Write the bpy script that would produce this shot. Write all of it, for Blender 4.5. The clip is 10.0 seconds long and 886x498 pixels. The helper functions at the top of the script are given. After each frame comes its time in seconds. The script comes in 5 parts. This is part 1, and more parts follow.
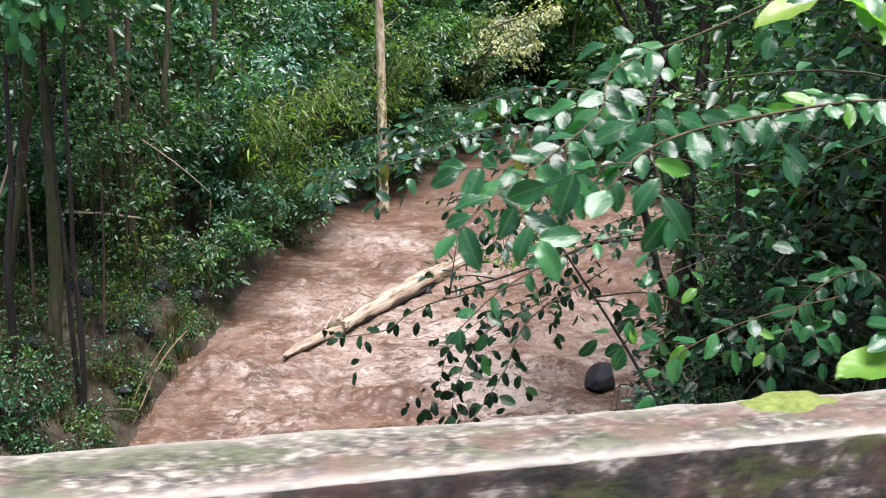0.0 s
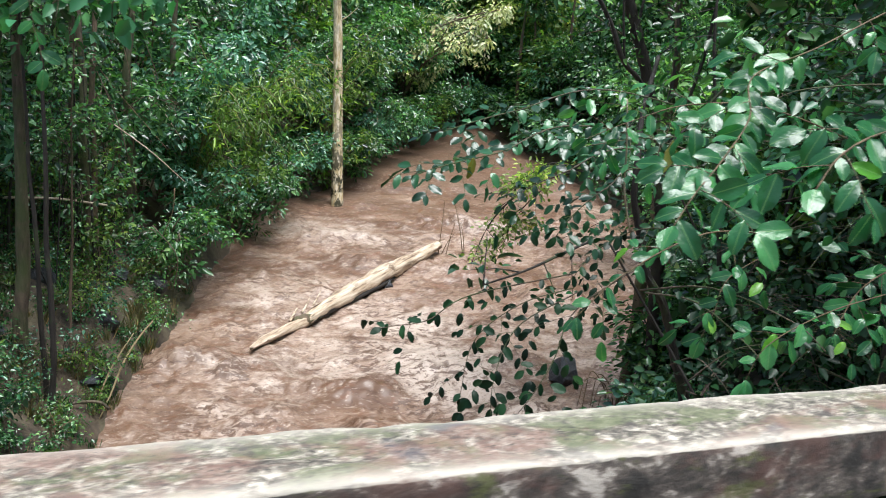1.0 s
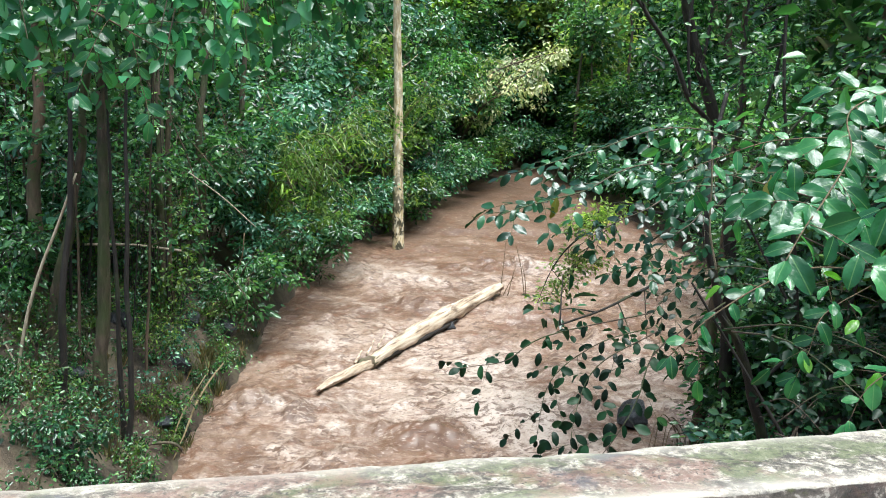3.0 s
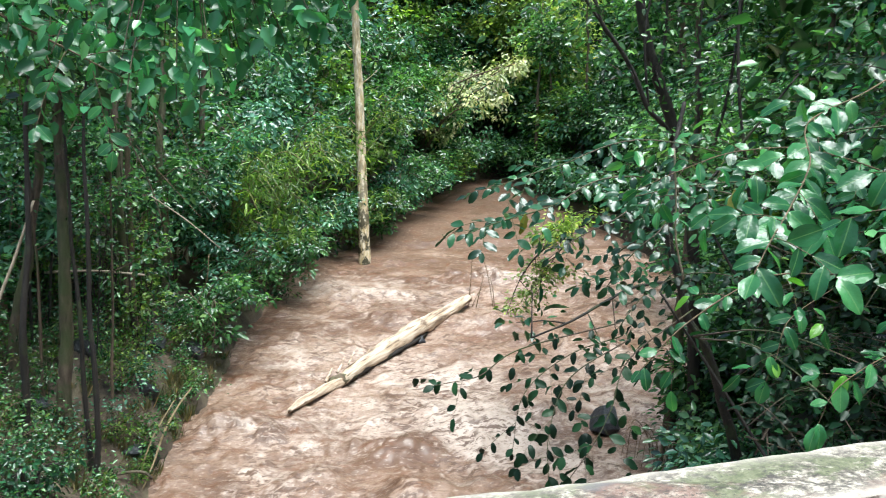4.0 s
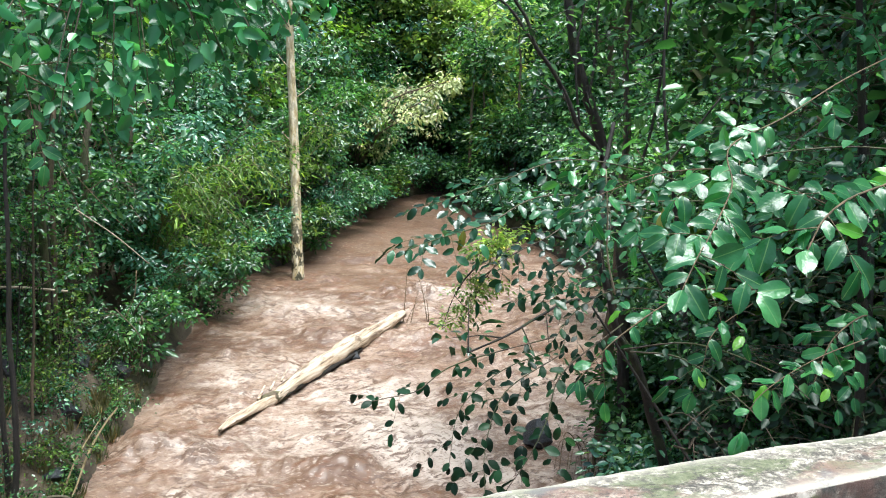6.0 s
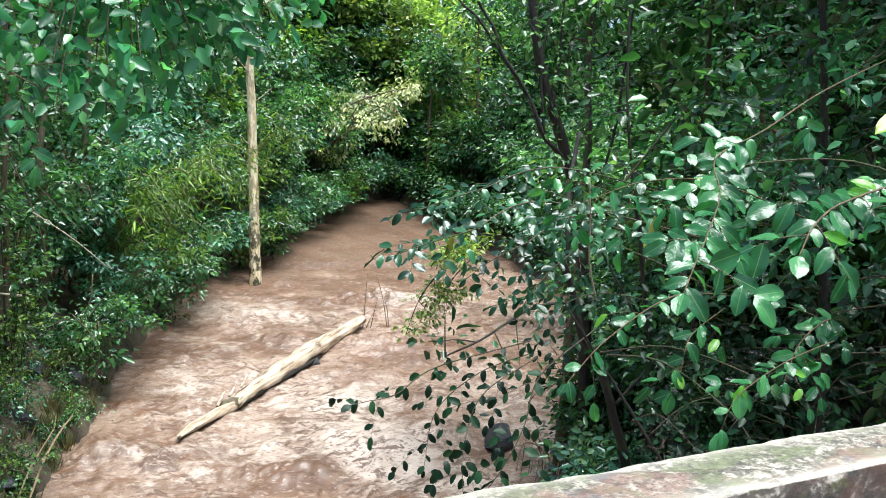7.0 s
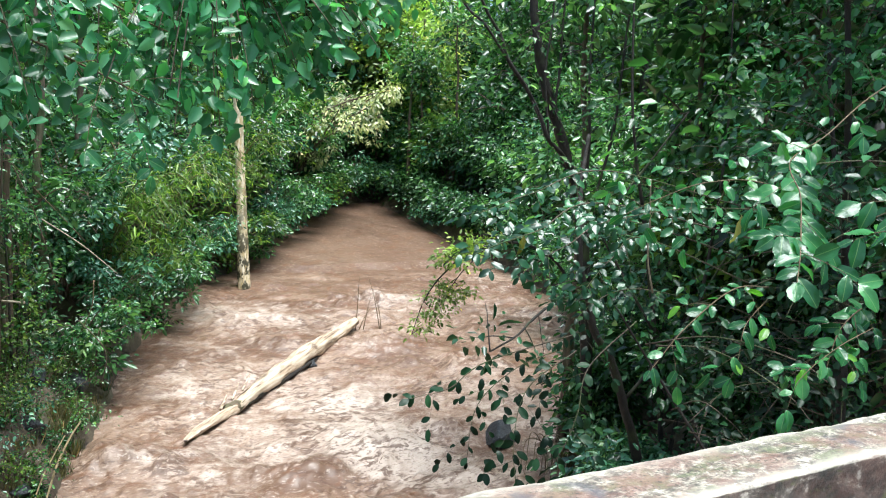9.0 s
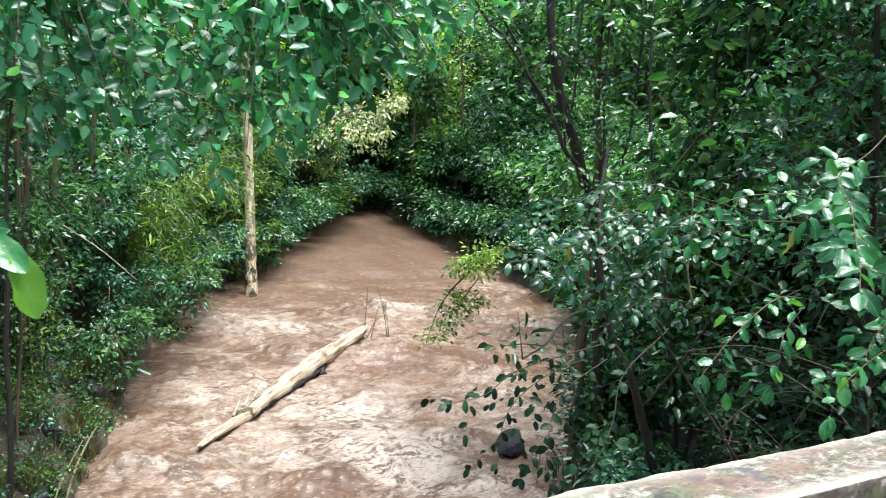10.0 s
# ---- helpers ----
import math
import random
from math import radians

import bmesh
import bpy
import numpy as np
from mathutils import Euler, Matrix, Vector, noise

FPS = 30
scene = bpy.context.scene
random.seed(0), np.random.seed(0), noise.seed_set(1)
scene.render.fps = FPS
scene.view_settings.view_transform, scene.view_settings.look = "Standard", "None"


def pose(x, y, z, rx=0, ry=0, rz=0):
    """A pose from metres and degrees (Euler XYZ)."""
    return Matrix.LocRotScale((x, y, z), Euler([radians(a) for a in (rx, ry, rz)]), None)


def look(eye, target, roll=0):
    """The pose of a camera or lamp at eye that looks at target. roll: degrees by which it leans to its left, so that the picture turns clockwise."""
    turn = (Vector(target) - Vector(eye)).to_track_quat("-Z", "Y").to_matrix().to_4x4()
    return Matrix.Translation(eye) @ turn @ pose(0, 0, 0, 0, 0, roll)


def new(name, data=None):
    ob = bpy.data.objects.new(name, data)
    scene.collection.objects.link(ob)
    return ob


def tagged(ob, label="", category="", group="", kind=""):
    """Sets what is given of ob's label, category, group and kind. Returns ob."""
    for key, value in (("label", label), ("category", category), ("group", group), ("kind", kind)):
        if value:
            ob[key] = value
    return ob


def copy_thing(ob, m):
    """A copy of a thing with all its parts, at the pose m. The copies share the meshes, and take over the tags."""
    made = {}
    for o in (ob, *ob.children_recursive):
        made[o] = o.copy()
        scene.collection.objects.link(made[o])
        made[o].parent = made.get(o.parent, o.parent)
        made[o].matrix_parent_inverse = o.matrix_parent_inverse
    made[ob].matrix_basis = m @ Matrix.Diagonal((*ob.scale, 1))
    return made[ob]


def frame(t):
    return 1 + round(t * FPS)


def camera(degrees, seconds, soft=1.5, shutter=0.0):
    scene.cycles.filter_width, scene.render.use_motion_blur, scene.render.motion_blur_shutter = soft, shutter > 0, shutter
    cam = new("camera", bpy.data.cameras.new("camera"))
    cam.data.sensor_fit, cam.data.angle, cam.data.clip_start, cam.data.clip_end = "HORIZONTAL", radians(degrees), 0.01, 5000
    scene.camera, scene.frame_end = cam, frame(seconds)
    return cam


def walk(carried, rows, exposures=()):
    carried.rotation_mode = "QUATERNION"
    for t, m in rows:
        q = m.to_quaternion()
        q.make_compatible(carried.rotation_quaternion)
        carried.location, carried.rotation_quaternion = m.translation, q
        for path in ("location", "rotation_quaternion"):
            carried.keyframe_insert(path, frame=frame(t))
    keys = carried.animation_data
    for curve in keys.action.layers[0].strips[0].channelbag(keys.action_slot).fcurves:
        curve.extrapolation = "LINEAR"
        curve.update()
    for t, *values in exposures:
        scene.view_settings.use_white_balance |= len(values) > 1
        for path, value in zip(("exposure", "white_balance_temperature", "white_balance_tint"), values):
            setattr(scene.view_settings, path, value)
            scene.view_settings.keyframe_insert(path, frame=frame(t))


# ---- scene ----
cam = camera(60.4, 10.0, soft=0.95, shutter=0.35)
PATH = [
    (0, (-0.059, 0.028, 1.497), (0.324, 1.95, 1.095), 2.7),
    (0.5, (-0.603, 0.015, 1.503), (-0.13, 1.912, 1.083), 2.5),
    (1, (-1.014, 0.085, 1.446), (-0.451, 1.962, 1.044), 4.9),
    (1.5, (-1.205, 0.102, 1.42), (-0.689, 1.993, 1.022), 5.4),
    (2, (-1.177, 0.093, 1.431), (-0.736, 2.008, 1.059), 3.3),
    (2.5, (-1.186, 0.089, 1.427), (-0.753, 2.014, 1.101), 3.3),
    (2.7, (-1.187, 0.076, 1.423), (-0.775, 2.008, 1.111), 3.8),
    (3.8, (-1.232, 0.076, 1.471), (-0.761, 1.998, 1.184), 1.6),
    (4, (-1.231, 0.078, 1.475), (-0.727, 1.995, 1.206), 1.8),
    (4.5, (-1.25, 0.047, 1.482), (-0.682, 1.948, 1.233), 2.6),
    (5, (-1.264, 0.022, 1.498), (-0.657, 1.911, 1.252), 2.4),
    (5.5, (-1.252, 0.025, 1.495), (-0.633, 1.913, 1.262), 2.2),
    (7, (-1.53, 0.012, 1.481), (-0.746, 1.841, 1.28), 3.2),
    (7.5, (-1.718, 0.02, 1.478), (-0.935, 1.851, 1.287), 3.0),
    (8, (-1.929, 0.012, 1.463), (-1.146, 1.841, 1.259), 3.4),
    (8.5, (-2.111, 0.021, 1.449), (-1.331, 1.849, 1.225), 3.4),
    (9, (-2.313, 0.008, 1.466), (-1.457, 1.805, 1.273), 2.6),
    (9.5, (-2.518, 0.026, 1.464), (-1.621, 1.806, 1.307), 3.9),
    (10, (-2.719, 0.017, 1.459), (-1.857, 1.814, 1.291), 3.1),
]

walk(cam, [(t, look(eye, target, roll)) for t, eye, target, roll in PATH], exposures=[(0, 0.66, 6400, 21), (1, 0.68, 6300, 11), (2.5, 0.84, 6200, 7), (4, 0.96, 6200, 7), (10, 1.02, 6200, 7)])

# ---- light ----
world = bpy.data.worlds.new("world")
scene.world = world
world.use_nodes = True
_wt = world.node_tree
_sky = _wt.nodes.new("ShaderNodeTexSky")
_sky.sky_type = 'NISHITA'
_sky.sun_disc = False
_sky.sun_elevation, _sky.sun_rotation = radians(77), radians(164)
_sky.air_density, _sky.dust_density = 1.0, 3.0
_wt.links.new(_sky.outputs[0], _wt.nodes["Background"].inputs[0])
_wt.nodes["Background"].inputs[1].default_value = 0.115
sun = new("sun", bpy.data.lights.new("sun", "SUN"))
sun.data.energy, sun.data.angle, sun.data.color = 4.9, radians(40), (0.98, 1.0, 0.97)
sun.matrix_world = look((1.3, -4.5, 20), (0, 0, 0))

R = np.random.RandomState(11)

# ---- materials ----
def nodes_of(name):
    m = bpy.data.materials.new(name)
    m.use_nodes = True
    nt = m.node_tree
    return m, nt, nt.nodes["Principled BSDF"]


def noise_node(nt, vec, scale, detail=6.0, rough=0.6, dist=0.0):
    n = nt.nodes.new("ShaderNodeTexNoise")
    n.inputs["Scale"].default_value, n.inputs["Detail"].default_value = scale, detail
    n.inputs["Roughness"].default_value, n.inputs["Distortion"].default_value = rough, dist
    if vec is not None:
        nt.links.new(vec, n.inputs["Vector"])
    return n


def ramp_node(nt, fac, *stops):
    r = nt.nodes.new("ShaderNodeValToRGB")
    el = r.color_ramp.elements
    while len(el) < len(stops):
        el.new(0.5)
    for e, (p, c) in zip(el, stops):
        e.position, e.color = p, (*c, 1)
    nt.links.new(fac, r.inputs[0])
    return r


def mix_node(nt, fac, a, b, mode="MIX"):
    m = nt.nodes.new("ShaderNodeMix")
    m.data_type, m.blend_type = "RGBA", mode
    for sock, v in ((m.inputs[0], fac), (m.inputs[6], a), (m.inputs[7], b)):
        if isinstance(v, (int, float)):
            sock.default_value = v
        elif isinstance(v, tuple):
            sock.default_value = (*v, 1)
        else:
            nt.links.new(v, sock)
    return m.outputs[2]


def coords(nt, scale=(1, 1, 1), rot=(0, 0, 0), kind="Object"):
    tc, mp = nt.nodes.new("ShaderNodeTexCoord"), nt.nodes.new("ShaderNodeMapping")
    mp.inputs["Scale"].default_value = scale
    mp.inputs["Rotation"].default_value = [radians(a) for a in rot]
    nt.links.new(tc.outputs[kind], mp.inputs["Vector"])
    return mp.outputs[0]


def bump_node(nt, height, strength, dist, bsdf):
    b = nt.nodes.new("ShaderNodeBump")
    b.inputs["Strength"].default_value, b.inputs["Distance"].default_value = strength, dist
    nt.links.new(height, b.inputs["Height"])
    nt.links.new(b.outputs[0], bsdf.inputs["Normal"])
    return b


def leaf_material(name, dark, mid, light, rough=0.32, through_light=0.35, per_object=False, veins=False, mottle=0.35, gloss=0.55):
    """Wet leaves: each one its own green, glossy above, with light coming through the blade."""
    m, nt, p = nodes_of(name)
    if per_object:
        rnd = nt.nodes.new("ShaderNodeObjectInfo").outputs["Random"]
    else:
        rnd = nt.nodes.new("ShaderNodeNewGeometry").outputs["Random Per Island"]
    r = ramp_node(nt, rnd, (0.0, dark), (0.55, mid), (0.93, light), (1.0, (light[0] * 1.5, light[1] * 1.15, light[2])))
    n = noise_node(nt, coords(nt), 0.55, 2.0)
    patch = ramp_node(nt, n.outputs[0], (0.35, (0.5, 0.55, 0.6)), (0.66, (1.35, 1.28, 1.2)))
    col = mix_node(nt, 1.0, r.outputs[0], patch.outputs[0], "MULTIPLY")
    fine = noise_node(nt, coords(nt), 60.0 if not veins else 35.0, 3.0)
    col = mix_node(nt, mottle, col, mix_node(nt, fine.outputs[0], (0.02, 0.05, 0.02), (0.2, 0.28, 0.1)), "OVERLAY")
    nt.links.new(col, p.inputs["Base Color"])
    p.inputs["Roughness"].default_value = rough
    p.inputs["Specular IOR Level"].default_value = gloss
    if veins:
        sep = nt.nodes.new("ShaderNodeSeparateXYZ")
        nt.links.new(coords(nt), sep.inputs[0])

        def calc(op, a, b=0.0, c=0.0):
            n = nt.nodes.new("ShaderNodeMath")
            n.operation = op
            for sock, val in zip(n.inputs, (a, b, c)):
                if isinstance(val, (int, float)):
                    sock.default_value = val
                else:
                    nt.links.new(val, sock)
            return n.outputs[0]
        off = calc("ABSOLUTE", sep.outputs[1])
        ribs = calc("SINE", calc("MULTIPLY_ADD", sep.outputs[0], 44.0, calc("MULTIPLY", off, -48.0)))
        rib = ramp_node(nt, off, (0.008, (1, 1, 1)), (0.02, (0, 0, 0)))
        col = mix_node(nt, calc("MULTIPLY", rib.outputs[0], 0.4), col, (0.2, 0.38, 0.13))
        col = mix_node(nt, calc("MULTIPLY_ADD", ribs, 0.025, 0.025), col, (0.015, 0.06, 0.02))
        nt.links.new(col, p.inputs["Base Color"])
        wrinkle = noise_node(nt, coords(nt, (3, 5, 3)), 2.0, 3.0)
        bump_node(nt, calc("ADD", calc("MULTIPLY", ribs, 0.035), wrinkle.outputs[0]), 0.45, 0.005, p)
    tr = nt.nodes.new("ShaderNodeBsdfTranslucent")
    bright = mix_node(nt, 1.0, col, (1.4, 1.7, 0.7), "MULTIPLY")
    nt.links.new(bright, tr.inputs["Color"])
    sh = nt.nodes.new("ShaderNodeMixShader")
    sh.inputs[0].default_value = through_light
    nt.links.new(p.outputs[0], sh.inputs[1])
    nt.links.new(tr.outputs[0], sh.inputs[2])
    nt.links.new(sh.outputs[0], nt.nodes["Material Output"].inputs["Surface"])
    return m


def bark_material(name, dark, light, moss=0.3, scale=3.0, moss_col=(0.05, 0.075, 0.02)):
    m, nt, p = nodes_of(name)
    v = coords(nt, (scale * 2, scale * 2, scale * 0.35))
    n = noise_node(nt, v, 2.0, 8.0, 0.65, 0.3)
    c = ramp_node(nt, n.outputs[0], (0.3, dark), (0.68, light))
    big = noise_node(nt, coords(nt), 1.3, 4.0)
    f = ramp_node(nt, big.outputs[0], (0.62 - moss * 0.5, (0, 0, 0)), (0.78 - moss * 0.5, (0.8, 0.8, 0.8)))
    nt.links.new(mix_node(nt, f.outputs[0], c.outputs[0], moss_col), p.inputs["Base Color"])
    p.inputs["Roughness"].default_value = 0.75
    bump_node(nt, n.outputs[0], 0.9, 0.05, p)
    return m


LEAF_BUSH = leaf_material("leaf_bush_green", (0.016, 0.05, 0.022), (0.082, 0.22, 0.088), (0.22, 0.44, 0.19), 0.24, gloss=0.7)
LEAF_BLUE = leaf_material("leaf_blue_green", (0.018, 0.058, 0.04), (0.09, 0.26, 0.17), (0.22, 0.46, 0.35), 0.24, gloss=0.7)
LEAF_YELLOW = leaf_material("leaf_yellow_green", (0.035, 0.075, 0.015), (0.13, 0.25, 0.045), (0.28, 0.43, 0.09), 0.32, 0.45)
LEAF_FRESH = leaf_material("leaf_fresh_green", (0.16, 0.25, 0.07), (0.34, 0.45, 0.15), (0.56, 0.64, 0.3), 0.36, 0.5)
LEAF_FADED = leaf_material("leaf_faded_cream", (0.22, 0.29, 0.1), (0.4, 0.44, 0.21), (0.6, 0.61, 0.4), 0.5, 0.25, mottle=0.0)
LEAF_DARK = leaf_material("leaf_dark_green", (0.012, 0.04, 0.018), (0.05, 0.15, 0.062), (0.12, 0.29, 0.125), 0.26, gloss=0.7)
LEAF_NEAR = leaf_material("leaf_near_glossy", (0.02, 0.12, 0.045), (0.045, 0.24, 0.085), (0.1, 0.38, 0.13), 0.26, 0.38, True, True, gloss=0.75)
# darkened copy of the near leaf: the shade is put into its colour
LEAF_SPRAY_SHADED = leaf_material("leaf_near_spray_shaded", (0.004, 0.022, 0.009), (0.009, 0.042, 0.018), (0.028, 0.1, 0.04), 0.42, 0.15, gloss=0.28)
# brightened leaf green, standing in for strong light on the foliage
LEAF_LIT = leaf_material("leaf_green_lit", (0.03, 0.13, 0.06), (0.07, 0.3, 0.15), (0.15, 0.45, 0.24), 0.28, 0.42, gloss=0.75)
# the same green with canopy shade painted in
LEAF_SHADE = leaf_material("leaf_green_shaded", (0.01, 0.05, 0.022), (0.022, 0.105, 0.045), (0.055, 0.21, 0.09), 0.3, 0.25, gloss=0.6)
LEAF_YOUNG = leaf_material("leaf_young_bright", (0.09, 0.33, 0.03), (0.16, 0.43, 0.05), (0.26, 0.52, 0.08), 0.26, 0.4, True, True, 0.1)
LEAF_OLD = leaf_material("leaf_old_ochre", (0.3, 0.24, 0.05), (0.42, 0.33, 0.09), (0.5, 0.42, 0.2), 0.5, 0.4, True, True)
BARK_DARK = bark_material("bark_dark_wet", (0.007, 0.006, 0.005), (0.026, 0.021, 0.017), 0.15)
BARK_WET = bark_material("bark_wet_brown", (0.016, 0.011, 0.008), (0.15, 0.112, 0.078), 0.42, 4.0)
BARK_BROWN = bark_material("bark_brown", (0.04, 0.028, 0.018), (0.16, 0.11, 0.07), 0.25)
BARK_TWIG = bark_material("bark_twig_tan", (0.05, 0.034, 0.016), (0.17, 0.12, 0.062), 0.1)
BARK_STICK = bark_material("bark_bleached", (0.22, 0.17, 0.11), (0.5, 0.43, 0.32), 0.0)
BARK_CANE = bark_material("cane_olive", (0.06, 0.07, 0.02), (0.19, 0.19, 0.06), 0.2)
LEAF_DRY = leaf_material("grass_dry_olive", (0.07, 0.075, 0.028), (0.15, 0.13, 0.055), (0.27, 0.22, 0.11), 0.55, 0.3, mottle=0.1)
REED = bark_material("reed_straw", (0.12, 0.085, 0.04), (0.3, 0.235, 0.12), 0.0)


def pale_trunk_material():
    m, nt, p = nodes_of("bark_pale_ochre")
    n = noise_node(nt, coords(nt, (4, 4, 0.8)), 2.0, 8.0, 0.65)
    c = ramp_node(nt, n.outputs[0], (0.3, (0.2, 0.13, 0.06)), (0.44, (0.5, 0.39, 0.21)), (0.6, (0.76, 0.68, 0.52)))
    sp = noise_node(nt, coords(nt, (1, 1, 0.6)), 4.5, 6.0, 0.7)
    f = ramp_node(nt, sp.outputs[0], (0.47, (0, 0, 0)), (0.54, (1, 1, 1)))
    sep = nt.nodes.new("ShaderNodeSeparateXYZ")
    nt.links.new(coords(nt), sep.inputs[0])
    low = nt.nodes.new("ShaderNodeMapRange")
    low.inputs[1].default_value, low.inputs[2].default_value = 4.5, 1.6
    low.inputs[3].default_value = 0.35
    nt.links.new(sep.outputs[2], low.inputs[0])
    mul = nt.nodes.new("ShaderNodeMath")
    mul.operation = "MULTIPLY"
    nt.links.new(f.outputs[0], mul.inputs[0])
    nt.links.new(low.outputs[0], mul.inputs[1])
    col = mix_node(nt, mul.outputs[0], c.outputs[0], (0.045, 0.04, 0.02))
    nt.links.new(col, p.inputs["Base Color"])
    p.inputs["Roughness"].default_value = 0.7
    bump_node(nt, n.outputs[0], 0.5, 0.03, p)
    return m


PALE_BARK = pale_trunk_material()


def water_material():
    """Silt-brown flood water: tan body, cream foam, patches of red-brown specks that imitate shaded troughs."""
    m, nt, p = nodes_of("muddy_flood_water")
    v = coords(nt, (0.8, 1.0, 1.0), (0, 0, -20))
    at = nt.nodes.new("ShaderNodeAttribute")
    at.attribute_name = "foam"

    def calc(op, a, b, c=None):
        n = nt.nodes.new("ShaderNodeMath")
        n.operation = op
        for sock, val in zip(n.inputs, (a, b, c)):
            if isinstance(val, (int, float)):
                sock.default_value = val
            elif val is not None:
                nt.links.new(val, sock)
        return n.outputs[0]

    def band(fac, lo, hi, top=1.0):
        n = nt.nodes.new("ShaderNodeMapRange")
        n.interpolation_type = "SMOOTHSTEP"
        n.inputs[1].default_value, n.inputs[2].default_value = min(lo, hi), max(lo, hi)
        n.inputs[3].default_value, n.inputs[4].default_value = (0.0, top) if lo < hi else (top, 0.0)
        nt.links.new(fac, n.inputs[0])
        return n.outputs[0]
    big = noise_node(nt, v, 0.55, 4.0, 0.55, 0.5).outputs[0]
    base = ramp_node(nt, big, (0.4, (0.1, 0.052, 0.03)), (0.5, (0.175, 0.107, 0.071)), (0.62, (0.24, 0.163, 0.118)))
    fac = at.outputs["Fac"]
    # calm upper reach, with the trees' shade mixed into its brown
    calm_shade = mix_node(nt, band(fac, 0.05, -0.4, 0.85), base.outputs[0], (0.125, 0.076, 0.052))
    wisps = noise_node(nt, v, 1.5, 9.0, 0.66, 0.9).outputs[0]
    lace = noise_node(nt, v, 6.0, 8.0, 0.68, 0.4).outputs[0]
    foam = calc("ADD", calc("MULTIPLY_ADD", wisps, 2.4, fac), calc("MULTIPLY", lace, 0.9))
    col = mix_node(nt, band(foam, 1.7, 2.6), calm_shade, (0.43, 0.35, 0.294))
    # troughs and eddies: silt red, with the shade of the hollows painted in
    eddy = noise_node(nt, coords(nt, (0.75, 1.15, 1.0), (0, 0, -12)), 2.3, 9.0, 0.68, 0.9).outputs[0]
    col = mix_node(nt, calc("MULTIPLY", band(eddy, 0.475, 0.415, 0.85), band(fac, 0.75, 0.2)), col, (0.13, 0.062, 0.034))
    spot = noise_node(nt, coords(nt, (0.7, 1.25, 1.0), (0, 0, -8)), 4.4, 7.0, 0.64, 0.8).outputs[0]
    patch = noise_node(nt, coords(nt, (1.0, 1.0, 1.0), (0, 0, 33)), 0.75, 3.0, 0.6).outputs[0]
    col = mix_node(nt, calc("MULTIPLY", band(spot, 0.485, 0.445, 0.92), band(patch, 0.44, 0.54)), col, (0.085, 0.045, 0.028))
    fleck = noise_node(nt, coords(nt, (0.6, 1.3, 1.0), (0, 0, -5)), 13.0, 4.0, 0.6, 0.4).outputs[0]
    col = mix_node(nt, band(fleck, 0.45, 0.38, 0.7), col, (0.11, 0.062, 0.04))
    col = mix_node(nt, band(fleck, 0.57, 0.65, 0.5), col, (0.44, 0.362, 0.305))
    nt.links.new(col, p.inputs["Base Color"])
    p.inputs["Roughness"].default_value = 0.38
    p.inputs["Specular IOR Level"].default_value = 0.5
    fine = noise_node(nt, coords(nt, (0.8, 1.15, 1.0), (0, 0, -12)), 3.0, 8.0, 0.66, 0.5).outputs[0]
    bn = bump_node(nt, fine, 1.0, 0.085, p)
    calm = nt.nodes.new("ShaderNodeMapRange")
    calm.inputs[1].default_value, calm.inputs[2].default_value = -0.3, 0.1
    calm.inputs[3].default_value, calm.inputs[4].default_value = 0.15, 1.0
    nt.links.new(fac, calm.inputs[0])
    nt.links.new(calm.outputs[0], bn.inputs["Strength"])
    return m


WATER = water_material()


def ground_material():
    m, nt, p = nodes_of("bank_soil_litter")
    n = noise_node(nt, coords(nt), 1.2, 9.0, 0.7)
    c = ramp_node(nt, n.outputs[0], (0.36, (0.022, 0.017, 0.011)), (0.5, (0.085, 0.062, 0.04)), (0.64, (0.19, 0.145, 0.1)))
    g = noise_node(nt, coords(nt), 0.6, 5.0, 0.7)
    f = ramp_node(nt, g.outputs[0], (0.5, (0, 0, 0)), (0.6, (0.55, 0.55, 0.55)))
    nt.links.new(mix_node(nt, f.outputs[0], c.outputs[0], (0.06, 0.07, 0.028)), p.inputs["Base Color"])
    p.inputs["Roughness"].default_value = 0.8
    fine = noise_node(nt, coords(nt), 14.0, 8.0, 0.75)
    bump_node(nt, fine.outputs[0], 0.8, 0.06, p)
    return m


GROUND = ground_material()


